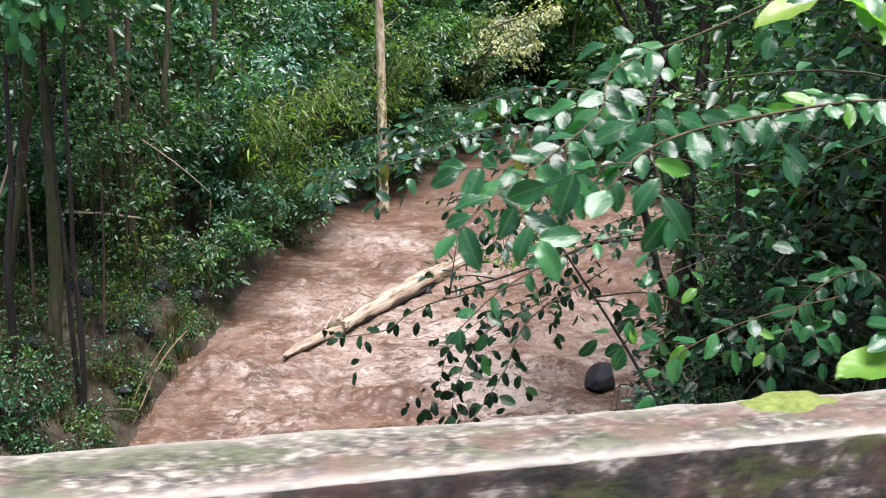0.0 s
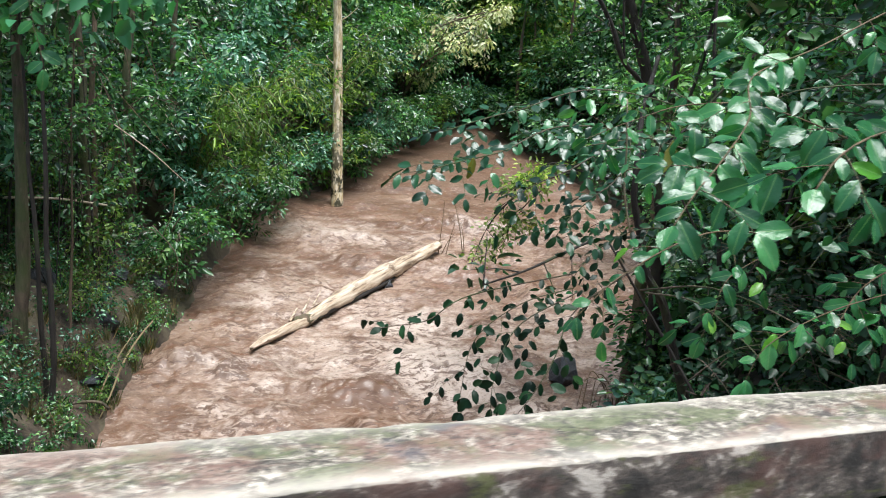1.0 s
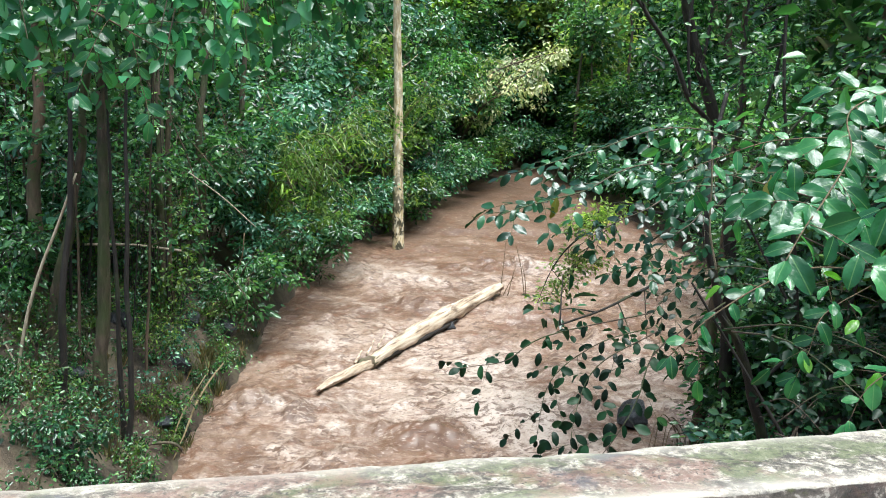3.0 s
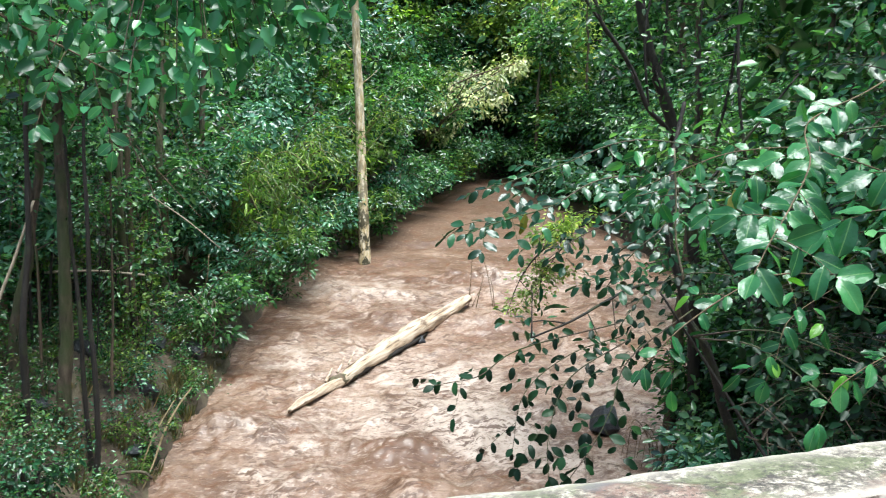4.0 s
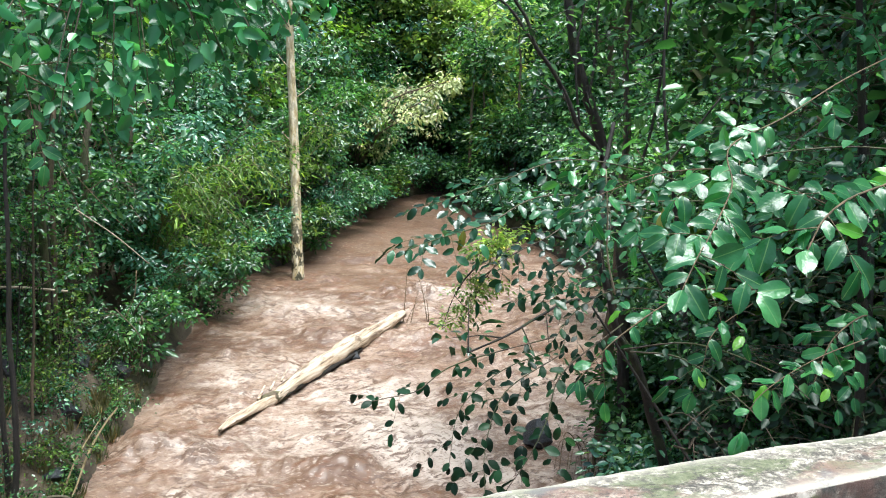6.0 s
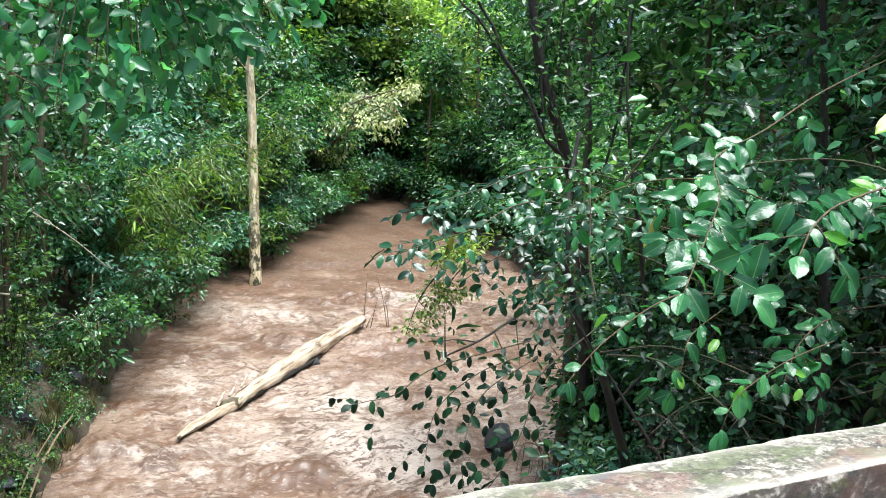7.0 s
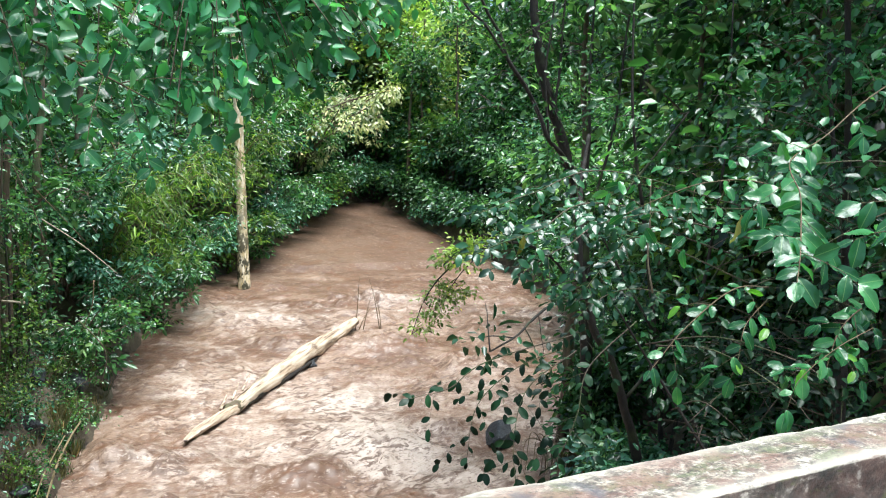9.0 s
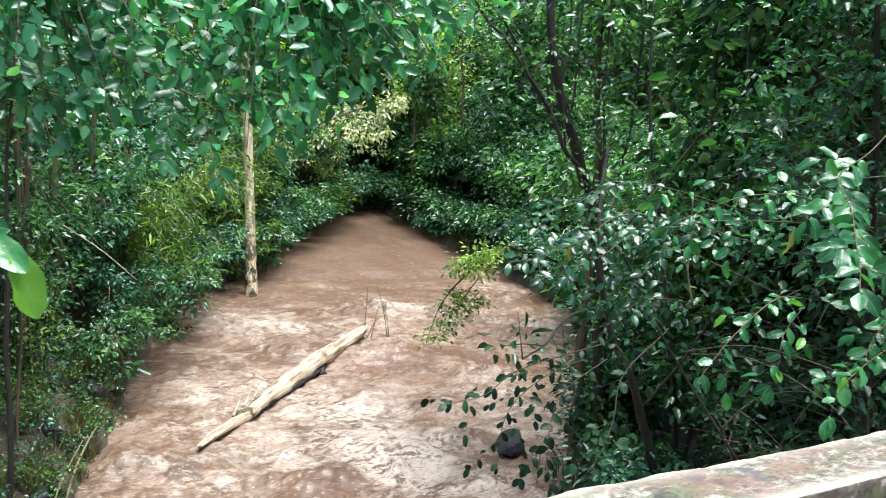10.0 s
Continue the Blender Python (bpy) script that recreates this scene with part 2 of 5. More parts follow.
def concrete_material():
    """Old concrete: cream lichen, green moss, grey-black stains and a reddish film."""
    m, nt, p = nodes_of("weathered_concrete")
    v = coords(nt)
    n1 = noise_node(nt, coords(nt, (0.75, 1, 1)), 48.0, 10.0, 0.78, 0.3)
    base = ramp_node(nt, n1.outputs[0], (0.41, (0.04, 0.035, 0.028)), (0.48, (0.15, 0.13, 0.105)), (0.54, (0.32, 0.29, 0.235)), (0.61, (0.55, 0.51, 0.43)))
    n2 = noise_node(nt, coords(nt, (0.5, 1, 1)), 11.0, 9.0, 0.74, 0.4)
    moss = ramp_node(nt, n2.outputs[0], (0.49, (0, 0, 0)), (0.55, (0.85, 0.85, 0.85)))
    col = mix_node(nt, moss.outputs[0], base.outputs[0], mix_node(nt, n1.outputs[0], (0.02, 0.035, 0.012), (0.17, 0.19, 0.09)))
    n3 = noise_node(nt, coords(nt, (0.6, 1, 1), (20, 40, 70)), 26.0, 10.0, 0.76, 0.3)
    dark = ramp_node(nt, n3.outputs[0], (0.52, (0, 0, 0)), (0.6, (0.9, 0.9, 0.9)))
    col = mix_node(nt, dark.outputs[0], col, (0.035, 0.03, 0.028))
    n4 = noise_node(nt, coords(nt, (0.7, 1, 1), (0, 30, 10)), 5.0, 8.0, 0.7)
    red = ramp_node(nt, n4.outputs[0], (0.49, (0, 0, 0)), (0.58, (0.65, 0.65, 0.65)))
    col = mix_node(nt, red.outputs[0], col, (0.2, 0.11, 0.085))
    pits = noise_node(nt, v, 130.0, 4.0, 0.6)
    col = mix_node(nt, ramp_node(nt, pits.outputs[0], (0.36, (0.85, 0.85, 0.85)), (0.44, (0, 0, 0))).outputs[0], col, (0.04, 0.036, 0.03))
    n5 = noise_node(nt, coords(nt, (0.8, 1, 1), (0, 0, 50)), 7.0, 5.0, 0.6, 0.3)
    col = mix_node(nt, ramp_node(nt, n5.outputs[0], (0.6, (0, 0, 0)), (0.68, (0.75, 0.75, 0.75))).outputs[0], col, (0.07, 0.07, 0.085))
    # cream lichen on worn arrises; upright faces in black, red-brown algae and painted-in shade
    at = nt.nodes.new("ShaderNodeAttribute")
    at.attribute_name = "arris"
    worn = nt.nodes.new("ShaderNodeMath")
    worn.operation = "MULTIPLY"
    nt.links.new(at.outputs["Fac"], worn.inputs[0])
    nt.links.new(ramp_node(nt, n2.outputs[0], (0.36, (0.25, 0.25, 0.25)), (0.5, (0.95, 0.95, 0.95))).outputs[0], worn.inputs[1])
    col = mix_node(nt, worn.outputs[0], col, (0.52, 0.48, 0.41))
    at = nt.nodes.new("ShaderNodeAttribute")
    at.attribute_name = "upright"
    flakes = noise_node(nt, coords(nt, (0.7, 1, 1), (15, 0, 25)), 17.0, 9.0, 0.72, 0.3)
    algae_shade = ramp_node(nt, flakes.outputs[0], (0.4, (0.01, 0.009, 0.008)), (0.48, (0.045, 0.037, 0.032)), (0.55, (0.12, 0.098, 0.082)), (0.6, (0.42, 0.38, 0.33)))
    algae_shade = mix_node(nt, mix_node(nt, 1.0, red.outputs[0], (0.7, 0.7, 0.7), "MULTIPLY"), algae_shade.outputs[0], (0.14, 0.06, 0.045))
    algae_shade = mix_node(nt, ramp_node(nt, n2.outputs[0], (0.53, (0, 0, 0)), (0.6, (0.8, 0.8, 0.8))).outputs[0], algae_shade, (0.09, 0.1, 0.028))
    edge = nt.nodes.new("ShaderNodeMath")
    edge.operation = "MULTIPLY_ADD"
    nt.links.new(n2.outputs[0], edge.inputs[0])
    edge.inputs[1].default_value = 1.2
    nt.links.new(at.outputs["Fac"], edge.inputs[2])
    col = mix_node(nt, ramp_node(nt, edge.outputs[0], (0.9, (0, 0, 0)), (1.0, (0.95, 0.95, 0.95))).outputs[0], col, algae_shade)
    nt.links.new(col, p.inputs["Base Color"])
    p.inputs["Roughness"].default_value = 0.62
    fine = noise_node(nt, v, 90.0, 8.0, 0.7)
    bump_node(nt, mix_node(nt, 0.5, n1.outputs[0], fine.outputs[0]), 0.6, 0.012, p)
    return m


CONCRETE = concrete_material()


def plain_material(name, dark, light, rough=0.5, scale=4.0, bump=0.5, dist=0.03):
    m, nt, p = nodes_of(name)
    n = noise_node(nt, coords(nt), scale, 8.0, 0.68)
    c = ramp_node(nt, n.outputs[0], (0.32, dark), (0.7, light))
    nt.links.new(c.outputs[0], p.inputs["Base Color"])
    p.inputs["Roughness"].default_value = rough
    bump_node(nt, n.outputs[0], bump, dist, p)
    return m


ROCK = plain_material("wet_basalt", (0.007, 0.008, 0.011), (0.034, 0.038, 0.046), 0.45, 6.0, 0.8, 0.08)
MOSS = plain_material("moss_yellow_green", (0.09, 0.13, 0.02), (0.3, 0.36, 0.09), 0.9, 60.0, 0.8, 0.01)
ASPHALT = plain_material("worn_deck", (0.1, 0.095, 0.085), (0.24, 0.22, 0.2), 0.75, 12.0)


def log_material():
    m, nt, p = nodes_of("stripped_driftwood")
    n = noise_node(nt, coords(nt, (0.6, 9, 9)), 1.5, 8.0, 0.65, 0.2)
    c = ramp_node(nt, n.outputs[0], (0.34, (0.08, 0.048, 0.03)), (0.43, (0.34, 0.25, 0.17)), (0.6, (0.58, 0.49, 0.385)))
    b = noise_node(nt, coords(nt, (1.0, 3, 3)), 1.3, 6.0, 0.7)
    f = ramp_node(nt, b.outputs[0], (0.55, (0, 0, 0)), (0.63, (0.85, 0.85, 0.85)))
    nt.links.new(mix_node(nt, f.outputs[0], c.outputs[0], (0.1, 0.058, 0.035)), p.inputs["Base Color"])
    p.inputs["Roughness"].default_value = 0.5
    bump_node(nt, n.outputs[0], 0.7, 0.04, p)
    return m


LOG = log_material()


# ---- mesh helpers ----
def mesh_np(name, verts, groups, mat, smooth=False):
    """A mesh from an array of points and arrays of faces (each array with one corner count)."""
    me = bpy.data.meshes.new(name)
    verts = np.asarray(verts, np.float32).reshape(-1, 3)
    groups = [np.asarray(g, np.int32) for g in groups if len(g)]
    me.vertices.add(len(verts))
    me.vertices.foreach_set("co", verts.ravel())
    sizes = np.concatenate([np.full(len(g), g.shape[1], np.int32) for g in groups])
    corners = np.concatenate([g.ravel() for g in groups])
    me.loops.add(len(corners))
    me.loops.foreach_set("vertex_index", corners)
    me.polygons.add(len(sizes))
    starts = np.concatenate([[0], np.cumsum(sizes)[:-1]]).astype(np.int32)
    me.polygons.foreach_set("loop_start", starts)
    if smooth:
        me.polygons.foreach_set("use_smooth", np.ones(len(sizes), bool))
    me.update(calc_edges=True)
    me.validate()
    if mat:
        me.materials.append(mat)
    return me


def part(name, me, parent, label=""):
    ob = new(name, me)
    ob.parent = parent
    if label:
        ob["label"] = label
    return ob


def empty_at(name, place):
    ob = new(name)
    ob.empty_display_size = 0.2
    ob.location = place
    return ob


def vnoise(x, y, seed=0):
    """Smooth value noise in the plane, -1 to 1."""
    x, y = np.asarray(x, float), np.asarray(y, float)
    xi, yi = np.floor(x).astype(np.int64), np.floor(y).astype(np.int64)
    u, v = x - xi, y - yi
    u, v = u * u * u * (u * (u * 6 - 15) + 10), v * v * v * (v * (v * 6 - 15) + 10)

    def h(a, b):
        k = (a * 374761393 + b * 668265263 + seed * 1442695041) & 0xFFFFFFFF
        k = ((k ^ (k >> 13)) * 1274126177) & 0xFFFFFFFF
        return ((k ^ (k >> 16)) & 0xFFFF) / 32767.5 - 1
    return (h(xi, yi) * (1 - u) + h(xi + 1, yi) * u) * (1 - v) + (h(xi, yi + 1) * (1 - u) + h(xi + 1, yi + 1) * u) * v


def fbm(x, y, octaves=4, seed=0, gain=0.5):
    total, amp = 0, 1.0
    for o in range(octaves):
        total = total + amp * vnoise(x * 2 ** o + 17.3 * o, y * 2 ** o - 9.1 * o, seed + o)
        amp *= gain
    return total


def unit(v):
    return v / np.maximum(np.linalg.norm(v, axis=-1, keepdims=True), 1e-9)


def bend(points, steps):
    """A smooth line through the points (Catmull-Rom)."""
    p = np.asarray(points, float)
    p = np.vstack([2 * p[0] - p[1], p, 2 * p[-1] - p[-2]])
    out = []
    for i in range(1, len(p) - 2):
        for s in np.linspace(0, 1, steps, endpoint=False):
            a, b, c, d = p[i - 1], p[i], p[i + 1], p[i + 2]
            out.append(0.5 * (2 * b + (c - a) * s + (2 * a - 5 * b + 4 * c - d) * s * s + (3 * b - a - 3 * c + d) * s ** 3))
    out.append(p[-2])
    return np.array(out)


def tube(line, radii, sides=7, rough=0.0, rnd=R):
    """Points and quads of a tapered, slightly uneven tube along a line, closed at its ends."""
    line = np.asarray(line, float)
    n = len(line)
    radii = np.interp(np.linspace(0, 1, n), np.linspace(0, 1, len(radii)), radii)
    tang = unit(np.gradient(line, axis=0))
    ref = np.where(np.abs(tang[:, 2:3]) > 0.9, [[1.0, 0, 0]], [[0, 0, 1.0]])
    a = unit(np.cross(tang, ref))
    b = np.cross(tang, a)
    ang = np.linspace(0, 2 * np.pi, sides, endpoint=False)
    rr = radii[:, None] * (1 + rough * rnd.uniform(-1, 1, (n, sides)))
    v = line[:, None] + rr[..., None] * (np.cos(ang)[None, :, None] * a[:, None] + np.sin(ang)[None, :, None] * b[:, None])
    v = v.reshape(-1, 3)
    i, j = np.meshgrid(np.arange(n - 1), np.arange(sides), indexing="ij")
    q = np.stack([i * sides + j, i * sides + (j + 1) % sides, (i + 1) * sides + (j + 1) % sides, (i + 1) * sides + j], -1).reshape(-1, 4)
    v = np.vstack([v, line[0], line[-1]])
    k = np.arange(sides)
    caps = np.vstack([np.stack([(k + 1) % sides, k, np.full(sides, n * sides)], -1),
                      np.stack([(n - 1) * sides + k, (n - 1) * sides + (k + 1) % sides, np.full(sides, n * sides + 1)], -1)])
    return v, q, caps


def join(pieces):
    vs, qs, ts, off = [], [], [], 0
    for v, q, t in pieces:
        vs.append(v), qs.append(q + off), ts.append(t + off)
        off += len(v)
    return np.vstack(vs), [np.vstack(qs), np.vstack(ts)]


def leaves(place, along, up, length, width, rnd=R):
    """Many folded leaf blades, six points and two quads each."""
    n = len(place)
    along = unit(along)
    side = unit(np.cross(along, up))
    nor = np.cross(side, along)
    L, W = np.asarray(length)[:, None], np.asarray(width)[:, None]
    pts = []
    for u, w, s in ((0, 0, 0), (0.3, 1, 1), (0.72, 0.72, 1), (1, 0, 0), (0.72, -0.72, 1), (0.3, -1, 1)):
        pts.append(place + along * L * u + side * W * 0.5 * w + nor * (W * 0.16 * s - L * 0.14 * u * u))
    v = np.stack(pts, 1).reshape(-1, 3)
    o = np.arange(n)[:, None] * 6
    q = np.vstack([o + [0, 1, 2, 3], o + [0, 3, 4, 5]])
    return v, q


def clumps(tips, per, spread, size, rnd=R, droop=0.25, aspect=0.5):
    """Leaves in small clumps round the tips; each clump is as full and faces as it happens to grow."""
    tips = np.asarray(tips)
    full = np.clip(rnd.gamma(0.85, 1.15, len(tips)), 0.04, 3.6)
    count = np.maximum(1, (per * full).astype(int))
    who = np.repeat(np.arange(len(tips)), count)
    n = len(who)
    off = rnd.normal(0, 1, (n, 3)) * spread * [0.9, 0.9, 0.5] * (0.62 + 0.3 * full[who])[:, None]
    face = np.stack([rnd.normal(0, 0.6, len(tips)), rnd.normal(-0.25, 0.6, len(tips)), np.ones(len(tips))], -1)[who]
    along = unit(off + rnd.normal(0, 0.7, (n, 3)) * spread) + [0, 0, -droop]
    up = unit(face + rnd.normal(0, 0.3, (n, 3)))
    ln = size * 1.12 * rnd.uniform(0.55, 1.3, n) * rnd.uniform(0.8, 1.25, len(tips))[who]
    return leaves(tips[who] + off, along, up, ln, ln * aspect * rnd.uniform(0.85, 1.3, n))


# ---- the lie of the land ----
def water_z(y):
    return np.interp(y, [-30, 0, 8, 13, 17, 24, 30, 32.8, 33.5, 46, 60, 90], [-7.4, -6.2, -5.6, -5.2, -4.75, -3.9, -3.25, -3.06, -2.76, -0.6, 0.6, 2])


def left_x(y):
    return np.interp(y, [-30, 0, 8, 13.5, 15.3, 18, 23.5, 28, 30, 32.5, 34, 39.4, 45, 47, 52, 60, 90],
                     [-6, -5, -3.6, -3.0, -2.75, -2.1, -0.95, 0.2, 1.2, 3.2, 4.5, 7.8, 11.4, 14.0, 21, 30, 62])


def right_x(y):
    return np.interp(y, [-30, 0, 5, 7.5, 10, 13.8, 17, 20.7, 27, 33, 37.7, 43, 46.5, 52, 60, 90],
                     [4, 3, 3.3, 3.9, 5.3, 7.3, 10.4, 13.2, 16.3, 16.6, 15.6, 15.3, 15.0, 24, 35, 70])


def land_z(x, y):
    wz, l, r = water_z(y), left_x(y), right_x(y)
    out = np.maximum(l - x, x - r)
    rise = np.where(out < 0, np.maximum(-0.9, out * 0.6 - 0.12), -0.12 + 1.15 * (1 - np.exp(-np.maximum(out, 0) / 0.9)) + np.maximum(out, 0) * 0.33)
    rise = np.where(rise > 9, 9 + (rise - 9) * 0.25, rise)
    bumps = 0.22 * fbm(x * 0.5, y * 0.5, 4, 3) * np.clip(out + 0.3, 0, 1) + 0.7 * fbm(x * 0.08, y * 0.08, 2, 8) * np.clip(out / 8, 0, 1)
    return wz + rise + bumps


def ground_at(x, y):
    return float(land_z(np.array(float(x)), np.array(float(y))))


def sheet(xs, ys, f):
    gx, gy = np.meshgrid(xs, ys)
    v = np.stack([gx, gy, f(gx, gy)], -1).reshape(-1, 3)
    nx, ny = len(xs), len(ys)
    i, j = np.meshgrid(np.arange(ny - 1), np.arange(nx - 1), indexing="ij")
    return v, np.stack([i * nx + j, i * nx + j + 1, (i + 1) * nx + j + 1, (i + 1) * nx + j], -1).reshape(-1, 4)


xs = np.concatenate([np.linspace(-400, -30, 14), np.arange(-28, -9, 0.8), np.arange(-9, 22, 0.16), np.arange(22, 50, 0.8), np.linspace(52, 400, 14)])
ys = np.concatenate([np.linspace(-400, -30, 14), np.arange(-28, 8, 0.8), np.arange(8, 48, 0.18), np.arange(48, 80, 0.8), np.linspace(82, 500, 16)])
gv, gq = sheet(xs, ys, land_z)
tagged(new("ground", mesh_np("ground", gv, [gq], GROUND, True)), "steep muddy creek bank with leaf litter and undergrowth", "ground", kind="structure")


# ---- flood water ----
def water_surface(s, y):
    l, r = left_x(y) - 0.8, right_x(y) + 0.8
    x = l + (r - l) * s
    z = water_z(y + np.interp(y, [29, 31], [0, 1]) * (0.7 * vnoise(x * 0.3, y * 0 + 3.3, 7) + 0.18 * vnoise(x * 1.6, y * 0.5, 9)))
    u, v = x * 0.94 - y * 0.34, x * 0.34 + y * 0.94      # across and along the flow
    ridge = fbm(u * 0.45 + 0.3 * vnoise(u, v, 5), v * 0.6, 3, 21)
    chop = fbm(u * 1.3, v * 1.6, 3, 31, 0.55)
    calm = np.interp(y, [6, 12, 30, 32.5, 34, 46], [1.0, 1.3, 1.0, 0.35, 0.2, 0.25])
    z = z + calm * (0.1 * np.exp(ridge) - 0.12 + 0.045 * np.exp(chop) - 0.05 + 0.04 * (1 - np.abs(fbm(u * 2.6, v * 3.0, 2, 41))) ** 3)
    for cx, cy, wx, wy, h in ((2.0, 15.3, 1.1, 0.6, 0.13), (3.2, 14.2, 0.8, 0.8, -0.25), (-1.7, 16.6, 0.7, 0.6, 0.28), (5.9, 16.3, 1.3, 0.6, 0.24),
                              (6.5, 22.5, 1.5, 0.6, 0.3), (3.0, 25.6, 1.7, 0.5, 0.22), (9.0, 20.0, 1.4, 0.7, 0.28), (0.2, 21.5, 0.8, 0.7, 0.2), (7.5, 27.5, 2.2, 0.6, 0.24)):
        z = z + h * np.exp(-((x - cx) / wx) ** 2 - ((y - cy) / wy) ** 2) * (1 + 0.5 * fbm(u * 2.5, v * 2.5, 3, 51))
    return np.stack([x, y, z], -1)


def foam_amount(p):
    """How much foam rides on the water at each point."""
    x, y, z = p.T
    f = 0.22 + 0.3 * fbm(x * 0.35, y * 0.3, 3, 91)
    for cx, cy, wx, wy_, a in ((4.2, 15.2, 1.3, 2.0, 0.6), (3.5, 16.9, 1.4, 1.0, 0.35), (-0.7, 14.4, 0.9, 1.2, 0.4), (0.7, 20.3, 1.5, 1.8, 0.42), (2.9, 26.3, 2.0, 1.0, 0.3), (4.3, 19.0, 1.4, 0.8, 0.35),
                              (2.1, 15.1, 1.0, 0.7, -0.8), (-2.0, 16.9, 0.6, 2.0, -0.4), (6.4, 21.2, 1.3, 1.2, -0.5), (9.2, 21.2, 1.7, 1.4, -0.4), (6.6, 27.6, 1.2, 1.0, -0.3), (5.0, 29.5, 6.0, 1.6, -0.16)):
        f = f + a * np.exp(-((x - cx) / wx) ** 2 - ((y - cy) / wy_) ** 2)
    # below zero upstream, where the water colour is darkened as tree shade
    return np.clip(f - np.interp(y, [31, 32.4, 33.0, 34], [0, 0.45, 0.9, 0.85]), -0.6, 1)


wy = np.concatenate([np.linspace(-30, 8, 40), np.arange(8.2, 34, 0.075), np.arange(34, 47, 0.1), np.linspace(47.4, 88, 60)])
ws, wgy = np.meshgrid(np.linspace(0, 1, 230), wy)
wv = water_surface(ws, wgy).reshape(-1, 3)
i, j = np.meshgrid(np.arange(len(wy) - 1), np.arange(229), indexing="ij")
wfoam = foam_amount(wv)
wq = np.stack([i * 230 + j, i * 230 + j + 1, (i + 1) * 230 + j + 1, (i + 1) * 230 + j], -1).reshape(-1, 4)
water_me = mesh_np("water", wv, [wq], WATER, True)
water_me.attributes.new("foam", "FLOAT", "POINT").data.foreach_set("value", wfoam.astype(np.float32))
tagged(new("water", water_me), "muddy brown flood water racing in foaming rapids down the creek", "water", kind="structure")


# ---- bridge ----
RAIL_TURN = 4.7
RAIL = pose(0, 1.21, 0, 0, 0, RAIL_TURN)


def beam_mesh(name, length, w, h, wear, mat, step=0.03):
    """A cast beam with rounded, chipped arrises, along x, its top at z 0."""
    prof = []
    r = 0.009
    for cx, cz, a0 in ((w / 2 - r, -r, 90), (-w / 2 + r, -r, 180), (-w / 2 + r, -h + r, 270), (w / 2 - r, -h + r, 360)):
        for k in range(3):
            a = radians(a0 - 90 + 45 * k)
            prof.append((cx + r * math.cos(a), cz + r * math.sin(a)))
    dense = []
    for k, (a, b) in enumerate(zip(prof, prof[1:] + prof[:1])):
        m = max(1, int(math.dist(a, b) / step))
        dense += [(a[0] + (b[0] - a[0]) * q / m, a[1] + (b[1] - a[1]) * q / m) for q in range(m)]
    prof = np.array(dense)
    n, k = int(length / step) + 1, len(prof)
    xs_ = np.linspace(-length / 2, length / 2, n)
    X = np.repeat(xs_, k)
    Y, Z = np.tile(prof[:, 0], n), np.tile(prof[:, 1], n)
    cy, cz = Y, Z + h / 2
    off = wear * (fbm(X * 9 + cy * 30, cz * 30 + X * 4, 4, 61) * 0.6 + 0.8 * vnoise(X * 2.2, cy * 12 + cz * 7, 63))
    rad = np.sqrt(cy ** 2 + cz ** 2)
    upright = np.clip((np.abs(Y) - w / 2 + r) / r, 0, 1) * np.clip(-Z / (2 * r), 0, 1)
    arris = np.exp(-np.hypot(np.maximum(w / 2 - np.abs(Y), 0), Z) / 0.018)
    Y, Z = Y + off * cy / rad, Z + off * cz / rad
    v = np.stack([X, Y, Z], -1)
    i, j = np.meshgrid(np.arange(n - 1), np.arange(k), indexing="ij")
    q = np.stack([i * k + j, (i + 1) * k + j, (i + 1) * k + (j + 1) % k, i * k + (j + 1) % k], -1).reshape(-1, 4)
    v = np.vstack([v, [-length / 2, 0, -h / 2], [length / 2, 0, -h / 2]])
    t = np.arange(k)
    caps = np.vstack([np.stack([t, (t + 1) % k, np.full(k, n * k)], -1), np.stack([(n - 1) * k + (t + 1) % k, (n - 1) * k + t, np.full(k, n * k + 1)], -1)])
    me = mesh_np(name, v, [q, caps], mat, True)
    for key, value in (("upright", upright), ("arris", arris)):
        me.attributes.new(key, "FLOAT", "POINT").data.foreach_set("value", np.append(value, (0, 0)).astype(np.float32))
    return me


bridge = tagged(empty_at("bridge", (0, 0, 0)), "old concrete creek bridge with a lichen-stained parapet rail", "bridge", kind="structure")
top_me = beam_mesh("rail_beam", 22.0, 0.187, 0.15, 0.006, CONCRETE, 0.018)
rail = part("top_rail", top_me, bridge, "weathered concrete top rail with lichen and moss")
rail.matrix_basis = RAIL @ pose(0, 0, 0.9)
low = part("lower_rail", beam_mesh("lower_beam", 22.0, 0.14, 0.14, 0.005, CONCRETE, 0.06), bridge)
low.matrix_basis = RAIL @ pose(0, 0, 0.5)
post_me = beam_mesh("post_beam", 0.748, 0.17, 0.2, 0.005, CONCRETE, 0.05)
for k in range(-5, 6):
    ob = part("post", post_me, bridge)
    ob.matrix_basis = RAIL @ pose(2.1 * k + 1.0, 0, 0.374) @ pose(-0.1, 0, 0, 0, 90, 0)
deck = beam_mesh("deck", 44.0, 5.0, 0.45, 0.006, ASPHALT, 0.4)
ob = part("deck", deck, bridge, "worn bridge deck")
ob.matrix_basis = pose(0, -1.2, 0, 0, 0, RAIL_TURN)


